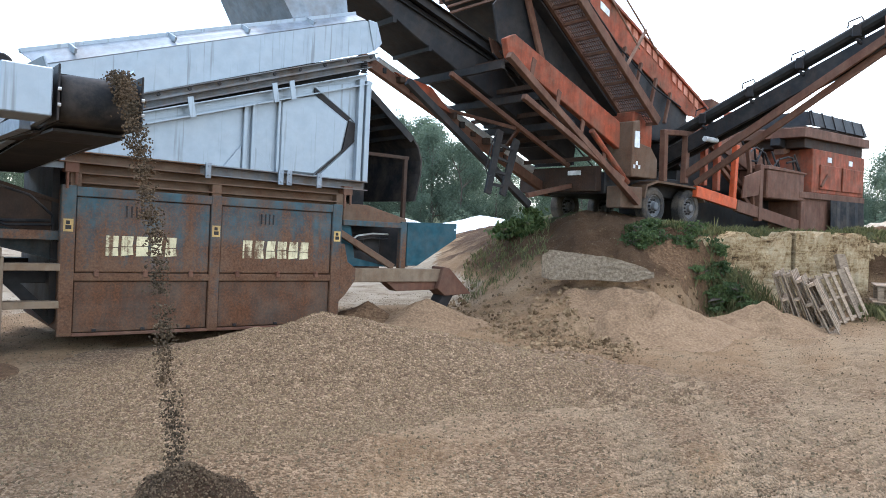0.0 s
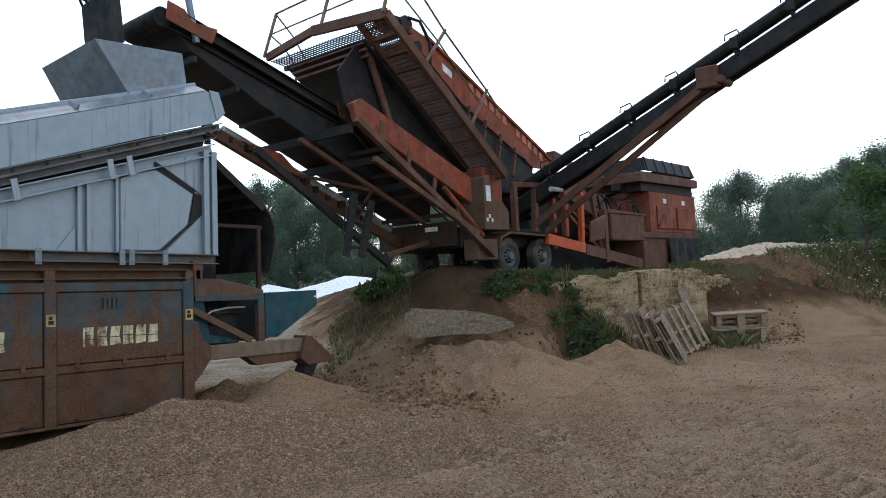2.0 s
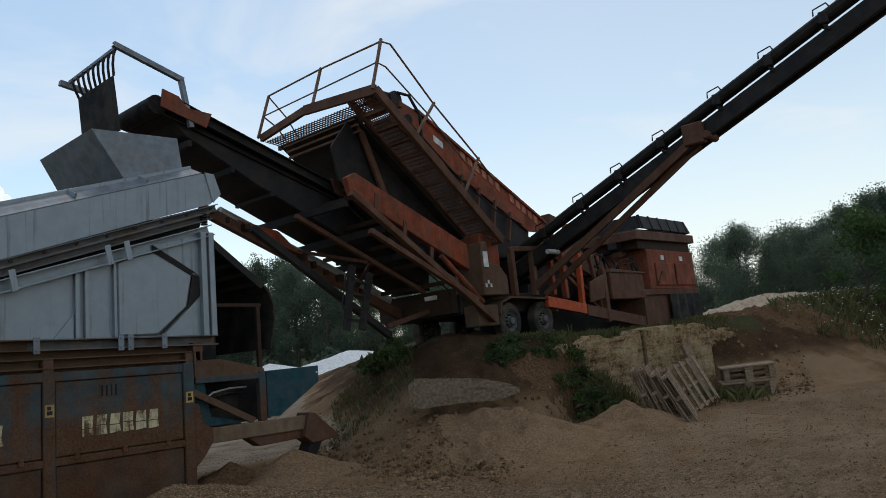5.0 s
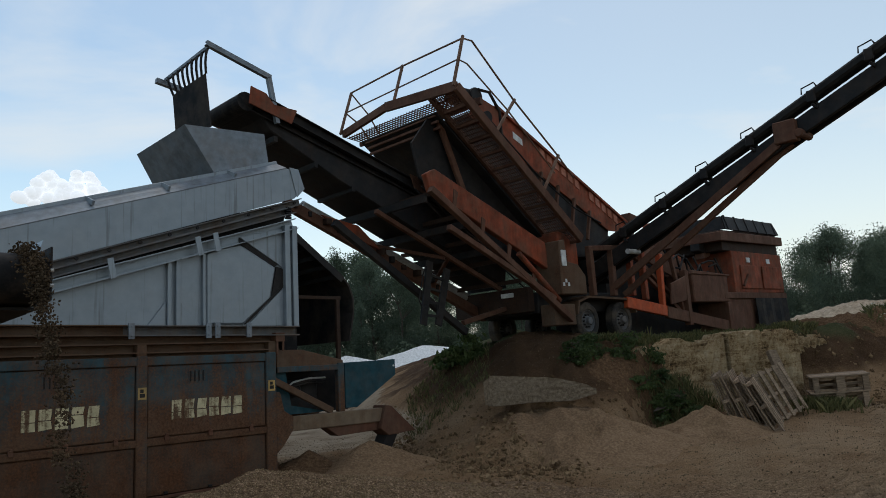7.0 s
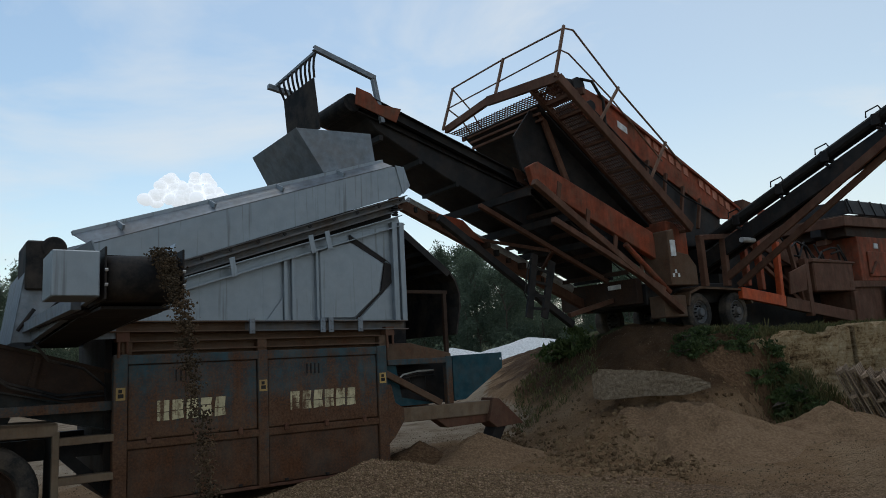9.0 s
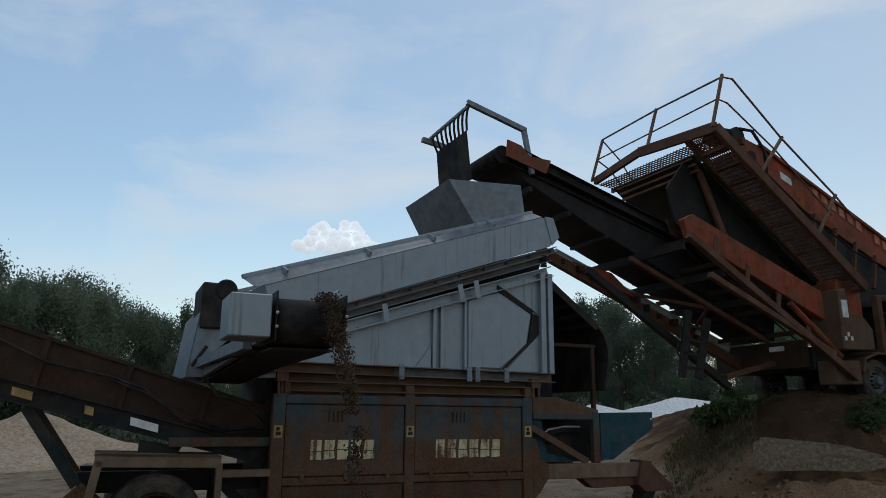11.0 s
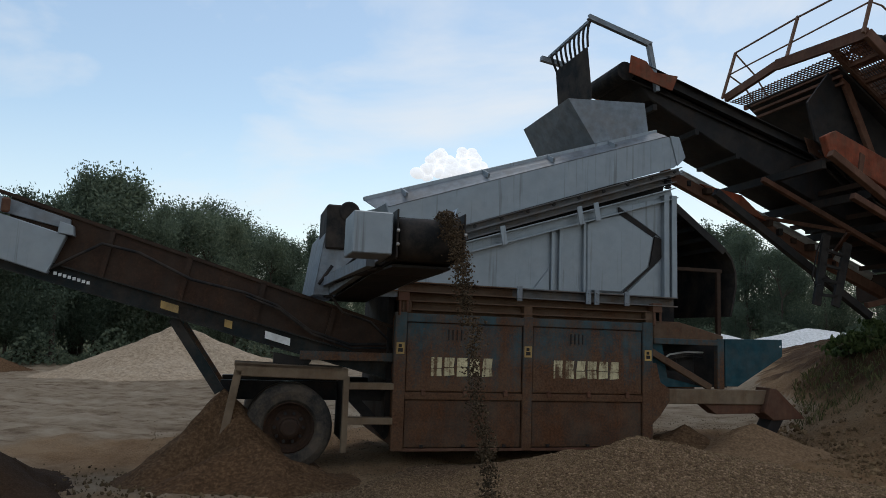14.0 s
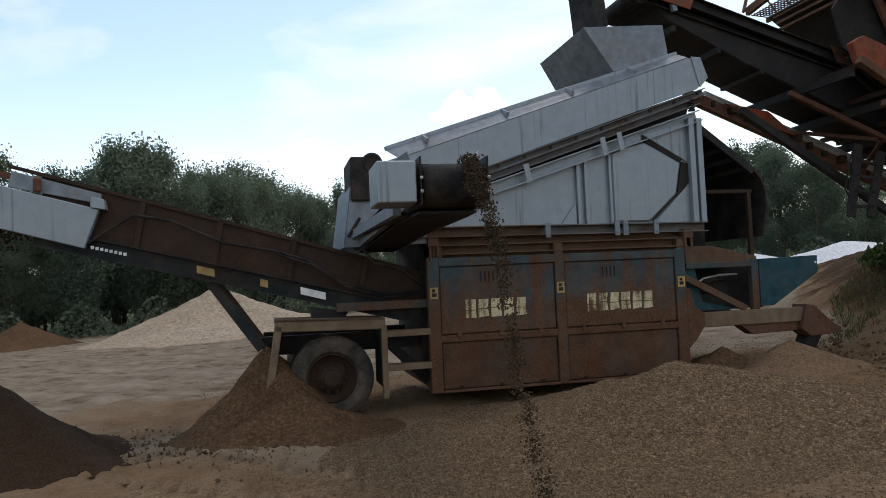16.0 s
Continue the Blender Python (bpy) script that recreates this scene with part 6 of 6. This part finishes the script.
pallet(pose(6.08, 11.62, float(ground_z(6.08, 11.62)) - 0.03, 66, 0, 36) @ pose(0, 0, 0, 0, 0, 6), "brown wooden pallet leaning with open gaps between its boards", 1.15, 0.85)


def box_pallet(m, label):
    """A deep timber pallet: plank deck on three rows of posts, with slats across the openings."""
    p = thing("box_pallet", label, "pallet", m, group="deep pallets on the bank")
    for k in range(6):
        plank_part("deck_board", p, (-0.04, 0.06 + k * 0.14, 0.325), (1.12, 0.06 + k * 0.14, 0.325), 0.13, 0.035)
    for y in (0.05, 0.75):
        for x, w in ((0.06, 0.12), (0.54, 0.17), (1.02, 0.12)):
            plank_part("post", p, (x, y, 0), (x, y, 0.305), w, 0.09, (0, 1, 0))
        for z in (0.03, 0.15, 0.27):
            plank_part("slat", p, (0, y + 0.055, z), (1.08, y + 0.055, z), 0.02, 0.055)
    return p


for z, dx in ((-0.03, 0), (0.25, 0.03)):
    box_pallet(pose(7.5 + dx, 12.85, z, 0, -1.5, -24) @ Matrix.Scale(0.82, 4), "deep grey wooden pallet stacked in two at the bank's foot")
tagged(part("timber_post", Mesh().beam((7.3, 13.05, -0.05), (7.17, 13.5, 1.02), 0.2, 0.09), m_wood, None, "", 0.01), "weathered timber plank leaning on the wall", "plank")


# ---- trees and plants ----
def leaf_cloud(rnd, n, blobs, size):
    co, fs = [], []
    for _ in range(n):
        cx, cy, cz, rx, rz = blobs[rnd.randrange(len(blobs))]
        u, v, w = (max(-1.5, min(1.5, rnd.gauss(0, 0.56))) for _ in range(3))
        p = V((cx + u * rx, cy + v * rx, cz + w * rz))
        a = V((rnd.gauss(0, 1), rnd.gauss(0, 1), rnd.gauss(0, 0.6))).normalized()
        b = a.orthogonal().normalized()
        c = a.cross(b)
        t = rnd.uniform(0, 6.28)
        d, e = b * math.cos(t) + c * math.sin(t), c * math.cos(t) - b * math.sin(t)
        s = size * rnd.uniform(0.6, 1.5)
        i = len(co)
        co += [p - d * s, p + e * s * 0.45 + a * s * 0.12, p + d * s, p - e * s * 0.45 + a * s * 0.12]
        fs.append((i, i + 1, i + 2, i + 3))
    me = bpy.data.meshes.new("crown")
    me.from_pydata([tuple(c) for c in co], [], fs)
    return me


def make_tree(seed, h, spread, leaves, size, mat, label, slim=False):
    rnd = random.Random(seed)
    t = thing("tree", label, "tree")
    tr = Mesh()
    pts = [V((0, 0, -0.2))]
    for k in range(1, 6):
        pts.append(V((rnd.uniform(-0.12, 0.12) * k * 0.5, rnd.uniform(-0.12, 0.12) * k * 0.5, h * 0.17 * k)))
    for k in range(5):
        tr.tube(pts[k], pts[k + 1], 0.16 * h / 9 * (1 - k * 0.17), 8, 0.16 * h / 9 * (1 - (k + 1) * 0.17))
    blobs = []
    for k in range(16):
        f = rnd.uniform(0.18, 1.0)
        a = rnd.uniform(0, 6.28)
        r = spread * (1.05 - 0.75 * abs(f - 0.45) - (0.35 * f if slim else 0)) * rnd.uniform(0.3, 0.95)
        c = V((math.cos(a) * r, math.sin(a) * r, h * f * 0.93))
        j = min(4, int(f * 5))
        tr.tube(pts[j], c * 0.9 + V((0, 0, c.z * 0.06)), 0.045 * h / 9, 6, 0.015)
        blobs.append((c.x, c.y, c.z, spread * rnd.uniform(0.28, 0.5), h * rnd.uniform(0.07, 0.13)))
    blobs.append((0, 0, h * 0.94, spread * 0.25, h * 0.09))
    part("trunk", tr, m_bark, t)
    me = leaf_cloud(rnd, leaves, blobs, size)
    me.materials.append(mat)
    crown = new("crown", me)
    crown.parent = t
    return t


def plant_trees():
    rnd = random.Random(21)
    lab = "leafy green tree in the wood round the quarry"
    protos = [make_tree(k, 9.0, (2.5, 3.0, 2.2, 2.8, 1.9)[k], 15000, 0.085, m_hazy_leaf, lab, k in (2, 4)) for k in range(5)]
    top = lambda a: float(np.interp(a, [-75, -60, -53, -51.5, -47.3, -45.7, -43.8, -41, -38.3, -35.4, -32.8, -20, -3.7, -2, 0.5, 2.6, 6, 20, 29.5, 31.6, 33.6, 35.7, 36.7, 38, 40.4, 45, 56], [9.8, 10.0, 10.2, 9.7, 12.1, 11.6, 9.3, 9.2, 7.7, 7.2, 6.6, 6.3, 6.7, 6.9, 6.1, 5.6, 5.5, 5.4, 4.3, 5.0, 5.3, 4.9, 4.0, 5.0, 5.9, 7.0, 8.5]))
    used = set()
    spots = []
    for row in range(4):
        a = -75.0 + row * 0.9
        while a < 58:
            d = (41 if a < -28 else 52 if a < 20 else 44) + row * 4.0 + rnd.uniform(-1.5, 1.5)
            spots.append((a, d, row))
            a += (2.3 + rnd.uniform(0, 1.0)) * (1.0 if row else 1.1)
    spots += [(a, 44.0, 9) for a in (-53.0, -48.4, -47.3, -46.1, -42.3, -40.9, -38.4, -35.6)]
    for k, (a, d, row) in enumerate(spots):
        h = (d * math.tan(radians(top(a))) + 1.65) * (rnd.uniform(0.55, 0.85) if row < 9 and rnd.random() < (0.6 if a < 25 else 0.25) else rnd.uniform(0.9, 1.07) if row < 9 else 0.9) * (1 - 0.06 * max(0, 3 - row) * rnd.random())
        s = h / 9.0
        i = rnd.randrange(5)
        x, y = d * math.sin(radians(a)), d * math.cos(radians(a))
        m = pose(x, y, float(ground_z(x, y)), 0, 0, rnd.uniform(0, 360)) @ Matrix.Diagonal((s * rnd.uniform(0.7, 1.1), s * rnd.uniform(0.7, 1.1), s, 1))
        if i in used:
            t = copy_thing(protos[i], Matrix())
        else:
            t = protos[i]
            used.add(i)
        t.matrix_world = m
    for i in range(5):
        if i not in used:
            protos[i].matrix_world = pose(60 + i * 3, 60, 0)
    # undergrowth along the wood's edge
    co, fs = [], []
    for k in range(22000):
        a = rnd.uniform(-75, 58)
        d = (38.5 if a < -28 else 49 if a < 20 else 42) + rnd.uniform(-1, 3)
        x, y = d * math.sin(radians(a)), d * math.cos(radians(a))
        z = float(np.interp(a, BANK_AZ, BANK_Z)) * 0.2 + rnd.uniform(0, 1.7) * (0.6 + 0.4 * math.sin(a * 1.3))
        s = rnd.uniform(0.05, 0.12)
        t = rnd.uniform(0, 6.28)
        d1, d2 = V((math.cos(t), math.sin(t), rnd.uniform(-0.5, 0.5))) * s, V((rnd.uniform(-0.4, 0.4), rnd.uniform(-0.4, 0.4), 1)) * s * 0.6
        i = len(co)
        p = V((x, y, max(0.05, z)))
        co += [tuple(p - d1), tuple(p - d2), tuple(p + d1), tuple(p + d2)]
        fs.append((i, i + 1, i + 2, i + 3))
    me = bpy.data.meshes.new("undergrowth")
    me.from_pydata(co, [], fs)
    me.materials.append(m_hazy_leaf)
    tagged(new("undergrowth", me), "dense green undergrowth at the wood's edge", "undergrowth", kind="stuff")


plant_trees()


def cumulus(az, el, wide, tall, n, seed):
    """A far white cumulus of many billows, so distant that it never shifts."""
    rnd = random.Random(seed)
    bm = bmesh.new()
    d = 1500.0
    cx, cy, cz = d * math.sin(radians(az)), d * math.cos(radians(az)), d * math.tan(radians(el))
    for _ in range(n):
        u = max(-0.75, min(0.75, rnd.gauss(0, 0.36)))
        top = (1 - (u / 0.8) ** 2) * (0.75 + 0.25 * math.sin(u * 9 + seed))
        w = rnd.random() ** 0.8 * top
        r = tall * (0.15 + 0.1 * rnd.random()) * (1.1 - 0.35 * w)
        m = Matrix.Translation((cx + u * wide * math.cos(radians(az)), cy - u * wide * math.sin(radians(az)) + rnd.uniform(-20, 20), cz + w * tall)) @ Matrix.Diagonal((r, r, r * 0.85, 1))
        bmesh.ops.create_icosphere(bm, subdivisions=2, radius=1.0, matrix=m)
    me = bpy.data.meshes.new("cloud")
    bm.to_mesh(me)
    bm.free()
    me.shade_smooth()
    me.materials.append(m_cloud)
    tagged(new("cloud", me), "small white cumulus cloud low over the wood", "cloud", kind="structure")


m_cloud, _nt, _b = material("cloud_white_glow", 1.0)
_b.inputs["Base Color"].default_value = (0.4, 0.41, 0.42, 1)
# emission stands in for the sunlit whiteness; the cloud is no lamp
_b.inputs["Emission Color"].default_value = (0.95, 0.97, 1.0, 1)
_b.inputs["Emission Strength"].default_value = 0.6
cumulus(-22.3, 11.6, 95, 62, 120, 5)


def bushes():
    rnd = random.Random(31)
    for a, d, h, sp, mat, lab in ((40.0, 21.5, 2.6, 1.05, m_leaf_bright, "young bright green tree on the bank"), (43.5, 22, 1.7, 0.9, m_leaf_bright, "leafy green bush on the bank"), (45.5, 22.5, 1.5, 0.9, m_hazy_leaf, "leafy green bush on the bank"), (51, 23, 2.2, 1.2, m_hazy_leaf, "leafy bush on the bank")):
        t = make_tree(int(a * 7), h, sp, 2600, 0.06, mat, lab)
        x, y = d * math.sin(radians(a)), d * math.cos(radians(a))
        t.matrix_world = pose(x, y, float(ground_z(x, y)) - 0.2)
    weeds = [(6.3, 14.6, 0.62, 0.4), (5.0, 14.9, 0.4, 0.35)]
    for k in range(16):
        weeds.append((rnd.uniform(14.2, 20.5), rnd.uniform(13.0, 14.0), rnd.uniform(0.16, 0.34), rnd.uniform(0.16, 0.3)))
    for k in range(9):
        weeds.append((rnd.uniform(20.0, 23.2), rnd.uniform(12.9, 13.5), rnd.uniform(0.15, 0.35), rnd.uniform(0.12, 0.22)))
    for k, (a, d, h, sp) in enumerate(weeds):
        t = make_tree(60 + k, h, sp, 900 if k < 2 else 420, 0.05 if k < 2 else 0.032, m_weed, "low green weed bush on the bank" if k < 2 else "small clump of green weeds on the bank")
        t["category"] = "bush" if k < 2 else "weeds"
        t.name = "bush" if k < 2 else "weed_clump"
        x, y = d * math.sin(radians(a)), d * math.cos(radians(a))
        z = float(ground_z(x, y))
        if 20.0 < a:
            z += max(0.0, 0.72 * (1 - math.hypot(x - 5.1, y - 12.85) / 0.8))
        t.matrix_world = pose(x, y, z - 0.04)


bushes()


def grass():
    rnd = random.Random(12)
    co, fs = [], []
    fl, ff = [], []

    def blade(x, y, z, h, w):
        t = rnd.uniform(0, 6.28)
        dx, dy = math.cos(t) * w, math.sin(t) * w
        bx, by = rnd.gauss(0, 0.35) * h, rnd.gauss(0, 0.35) * h
        i = len(co)
        co.extend([(x - dx, y - dy, z - 0.02), (x + dx, y + dy, z - 0.02), (x + bx * 0.4 + dx * 0.7, y + by * 0.4 + dy * 0.7, z + h * 0.6), (x + bx, y + by, z + h)])
        fs.append((i, i + 1, i + 2, i + 3))

    for k in range(42000):
        u = rnd.random()
        if u < 0.45:
            a, d = rnd.uniform(15.5, 31), 0
            d = float(np.interp(a, BANK_AZ, BANK_TOP)) + abs(rnd.gauss(0, 0.9)) - 0.2
            h = rnd.uniform(0.04, 0.15)
        elif u < 0.51:
            a = rnd.uniform(1.5, 8)
            d = rnd.uniform(12.5, 15.5)
            h = rnd.uniform(0.03, 0.12)
        elif u < 0.58:
            a, d, h = rnd.gauss(21.4, 1.2), rnd.gauss(13.45, 0.3), rnd.uniform(0.05, 0.18)
        elif u < 0.62:
            a, d, h = rnd.gauss(31, 0.8), rnd.gauss(14.6, 0.25), rnd.uniform(0.08, 0.25)
        else:
            a, d = rnd.uniform(34.0, 55), rnd.uniform(18.5, 28)
            h = rnd.uniform(0.08, 0.34)
        if math.sin(a * 5 + d * 3) + math.sin(d * 7 - a * 2.1) < rnd.uniform(-1.6, 0.6):
            continue
        x, y = d * math.sin(radians(a)), d * math.cos(radians(a))
        z = float(ground_z(x, y))
        if 0.51 < u < 0.58:
            z += max(0.0, 0.72 * (1 - math.hypot(x - 5.1, y - 12.85) / 0.8))
        blade(x, y, z, h, 0.006 + h * 0.022)
        if u > 0.62 and rnd.random() < 0.04 + 0.08 * (math.sin(a * 3) * math.sin(d * 2.3) > 0.3):
            s = rnd.uniform(0.015, 0.045)
            i = len(fl)
            fl.extend([(x - s, y, z + h), (x, y - s, z + h + 0.02), (x + s, y, z + h + 0.01), (x, y + s, z + h + 0.02)])
            ff.append((i, i + 1, i + 2, i + 3))
    for nm, c, f, mt, lab in (("grass", co, fs, m_grass, "tufts of dry and green grass along the bank"), ("wild_flowers", fl, ff, m_flower, "white umbel flowers among the grass")):
        me = bpy.data.meshes.new(nm)
        me.from_pydata(c, [], f)
        me.materials.append(mt)
        tagged(new(nm, me), lab, nm.replace("_", " "), kind="stuff")


grass()


# ---- loose stones ----
def stone_shapes(rnd, n, at, size):
    co, fs = [], []
    base = [V((1, 0, 0)), V((-1, 0, 0)), V((0, 1, 0)), V((0, -1, 0)), V((0, 0, 1)), V((0, 0, -1))]
    tri = [(0, 2, 4), (2, 1, 4), (1, 3, 4), (3, 0, 4), (2, 0, 5), (1, 2, 5), (3, 1, 5), (0, 3, 5)]
    for _ in range(n):
        p = at()
        if p is None:
            continue
        s = size() if callable(size) else size * rnd.uniform(0.5, 1.5)
        r = Euler((rnd.uniform(0, 6), rnd.uniform(0, 6), rnd.uniform(0, 6))).to_matrix()
        i = len(co)
        k = (s * rnd.uniform(0.7, 1.2), s * rnd.uniform(0.7, 1.2), s * rnd.uniform(0.5, 0.9))
        co += [tuple(V(p) + r @ V((b.x * k[0], b.y * k[1], b.z * k[2]))) for b in base]
        fs += [(a + i, b + i, c + i) for a, b, c in tri]
    return co, fs


m_pebble = leafy("pebbles", (0.115, 0.075, 0.046), (0.27, 0.19, 0.122))
m_clod = leafy("clods", (0.07, 0.042, 0.023), (0.23, 0.155, 0.095))
m_darkstone = leafy("damp_stones", (0.035, 0.024, 0.016), (0.12, 0.082, 0.055))


def scatter():
    rnd = random.Random(77)
    mound = gravel_mound.data
    polys = [p for p in mound.polygons if p.center.y < 7.6]
    wts = np.cumsum([p.area / (p.center.x ** 2 + p.center.y ** 2) for p in polys])

    def on_mound():
        p = polys[int(np.searchsorted(wts, rnd.random() * wts[-1]))]
        vs = [mound.vertices[i].co for i in p.vertices]
        u, v = rnd.random(), rnd.random()
        q = vs[0].lerp(vs[1], u).lerp(vs[-1].lerp(vs[2 if len(vs) > 3 else 1], u), v)
        return (q.x, q.y, q.z + 0.002)

    def on_ground():
        a = rnd.uniform(-45, 50)
        d = 3.0 + 12 * rnd.random() ** 1.25
        x, y = d * math.sin(radians(a)), d * math.cos(radians(a))
        return (x, y, float(ground_z(x, y)) + 0.003)

    def on_bank():
        a = rnd.uniform(0, 36)
        d = float(np.interp(a, BANK_AZ, BANK_FOOT)) + rnd.uniform(-1.6, 3.2) * rnd.random()
        x, y = d * math.sin(radians(a)), d * math.cos(radians(a))
        return (x, y, float(ground_z(x, y)) + 0.005)

    def on_spoil():
        x, y = rnd.gauss(-6.3, 1.1), rnd.gauss(6.0, 0.45)
        return (x, y, float(ground_z(x, y)) + 0.01)

    co, fs = stone_shapes(rnd, 600, on_spoil, lambda: 0.01 + 0.03 * rnd.random() ** 3)
    me = bpy.data.meshes.new("clods")
    me.from_pydata(co, [], fs)
    me.materials.append(m_clod)
    tagged(new("clods", me), "clods of earth strewn beside the spoil", "clods", kind="stuff")
    co, fs = stone_shapes(rnd, 6000, on_bank, lambda: 0.009 + 0.05 * rnd.random() ** 4)
    me = bpy.data.meshes.new("clods")
    me.from_pydata(co, [], fs)
    me.materials.append(m_clod)
    tagged(new("clods", me), "clods and stones strewn over the bank", "clods", kind="stuff")
    cone = gravel_cone.data

    def on_cone():
        q = cone.vertices[rnd.randrange(len(cone.vertices))].co
        return (q.x + rnd.gauss(0, 0.01), q.y + rnd.gauss(0, 0.01), q.z + 0.003)

    co, fs = stone_shapes(rnd, 3000, on_cone, 0.008)
    me = bpy.data.meshes.new("gravel_stones")
    me.from_pydata(co, [], fs)
    me.materials.append(m_darkstone)
    tagged(new("gravel_stones", me), "damp gravel stones lying on the small cone", "gravel", kind="stuff")
    for nm, n, at, sz, lab in (("gravel_stones", 26000, on_mound, 0.009, "clean brown gravel stones lying on the heap"), ("ground_stones", 46000, on_ground, lambda: 0.004 + 0.012 * rnd.random() ** 3, "loose gravel strewn over the yard")):
        co, fs = stone_shapes(rnd, n, at, sz)
        me = bpy.data.meshes.new(nm)
        me.from_pydata(co, [], fs)
        me.materials.append(m_pebble)
        tagged(new(nm, me), lab, "gravel", kind="stuff")


scatter()
tagged(part("whip_aerial", Mesh().path([(2.26, 1.86, 0), (2.26, 1.86, 0.8), (2.275, 1.98, 1.93), (2.16, 1.96, 2.5), (2.06, 1.93, 3.1)], 0.005, 8), m_dark, None), "thin black whip aerial standing in the yard", "aerial")


# ---- falling material ----
def clump_mesh(name, seed, n, wide, deep, tall, size, mat):
    rnd = random.Random(seed)
    co, fs = stone_shapes(rnd, n, lambda: (rnd.gauss(0, wide), rnd.gauss(0, deep), rnd.uniform(-tall, tall)), lambda: size * rnd.uniform(0.5, 1.5))
    me = bpy.data.meshes.new(name)
    me.from_pydata(co, [], fs)
    me.materials.append(mat)
    return me


SIDE_HEAD = SCR @ V((-0.5, -3.66, 2.375))
TAIL_HEAD = SCR @ V((-4.9, 0.85, 2.55))
OUT_SIDE = (SCR.to_3x3() @ V((0, -1, 0))).normalized()
OUT_TAIL = (SCR.to_3x3() @ V((-1, 0, 0))).normalized()
gravel_kinds = [clump_mesh("falling_gravel", k, 220, 0.03, 0.03, 0.1, 0.0078, m_darkstone) for k in range(5)]
sand_kinds = [clump_mesh("falling_sand", 20 + k, 130, 0.1, 0.11, 0.2, 0.015, m_darkheap) for k in range(4)]


def fall(ob, start, out, speed, t0, end_z, spin):
    """Rides the last of the belt, drops off its end and comes to rest in the heap."""
    rows = []
    land = (speed * 0.12 + math.sqrt((speed * 0.12) ** 2 + 2 * 9.8 * (start.z - end_z))) / 9.8
    ride = 0.16

    def at(t):
        if t < 0:
            p = start - out * speed * min(-t, ride)
            return V((p.x, p.y, p.z - 0.05 * min(-t, ride) / ride))
        return start + out * speed * t + V((0, 0, 0.12 * speed * t - 4.9 * t * t))

    times = [-ride, 0.0] + [land * f for f in (0.2, 0.4, 0.6, 0.8, 1.0)]
    turn = pose(0, 0, 0, 0, 0, spin)
    if t0 < 0:
        times = [-t0] + [t for t in times if t0 + t > 0.005]
    if t0 - ride > 0:
        rows.append((0.0, Matrix.Translation(at(-ride)) @ turn))
    for t in times:
        if -0.8 <= t0 + t <= 16.8:
            rows.append((t0 + t, Matrix.Translation(at(t)) @ turn))
    if t0 + land < 16.0:
        p = at(land)
        rows.append((t0 + land + 0.05, Matrix.Translation(V((p.x, p.y, end_z - 0.42))) @ turn))
        rows.append((max(16.0, t0 + land + 0.1), Matrix.Translation(V((p.x, p.y, end_z - 0.42))) @ turn))
    walk(ob, rows)


def motions():
    rnd = random.Random(9)
    for kinds, start, out, speed, end_z, step, lab, name in (
            (gravel_kinds, SIDE_HEAD, OUT_SIDE, 1.55, 0.12, 0.034, "brown gravel dropping from the side conveyor", "falling_gravel"),
            (sand_kinds, TAIL_HEAD, OUT_TAIL, 1.05, 0.85, 0.08, "dark damp sand dropping from the tail conveyor", "falling_sand")):
        t = -0.74
        while t < 16.2:
            ob = tagged(new(name, kinds[rnd.randrange(len(kinds))]), lab, "falling material", name.replace("_", " "))
            jit = V((rnd.gauss(0, 0.012), rnd.gauss(0, 0.012), 0))
            fall(ob, start + jit, out, speed * rnd.uniform(0.95, 1.05), t, end_z, rnd.uniform(0, 360) if kinds is gravel_kinds else rnd.choice((0, 180)))
            t += step * rnd.uniform(0.8, 1.2)


motions()
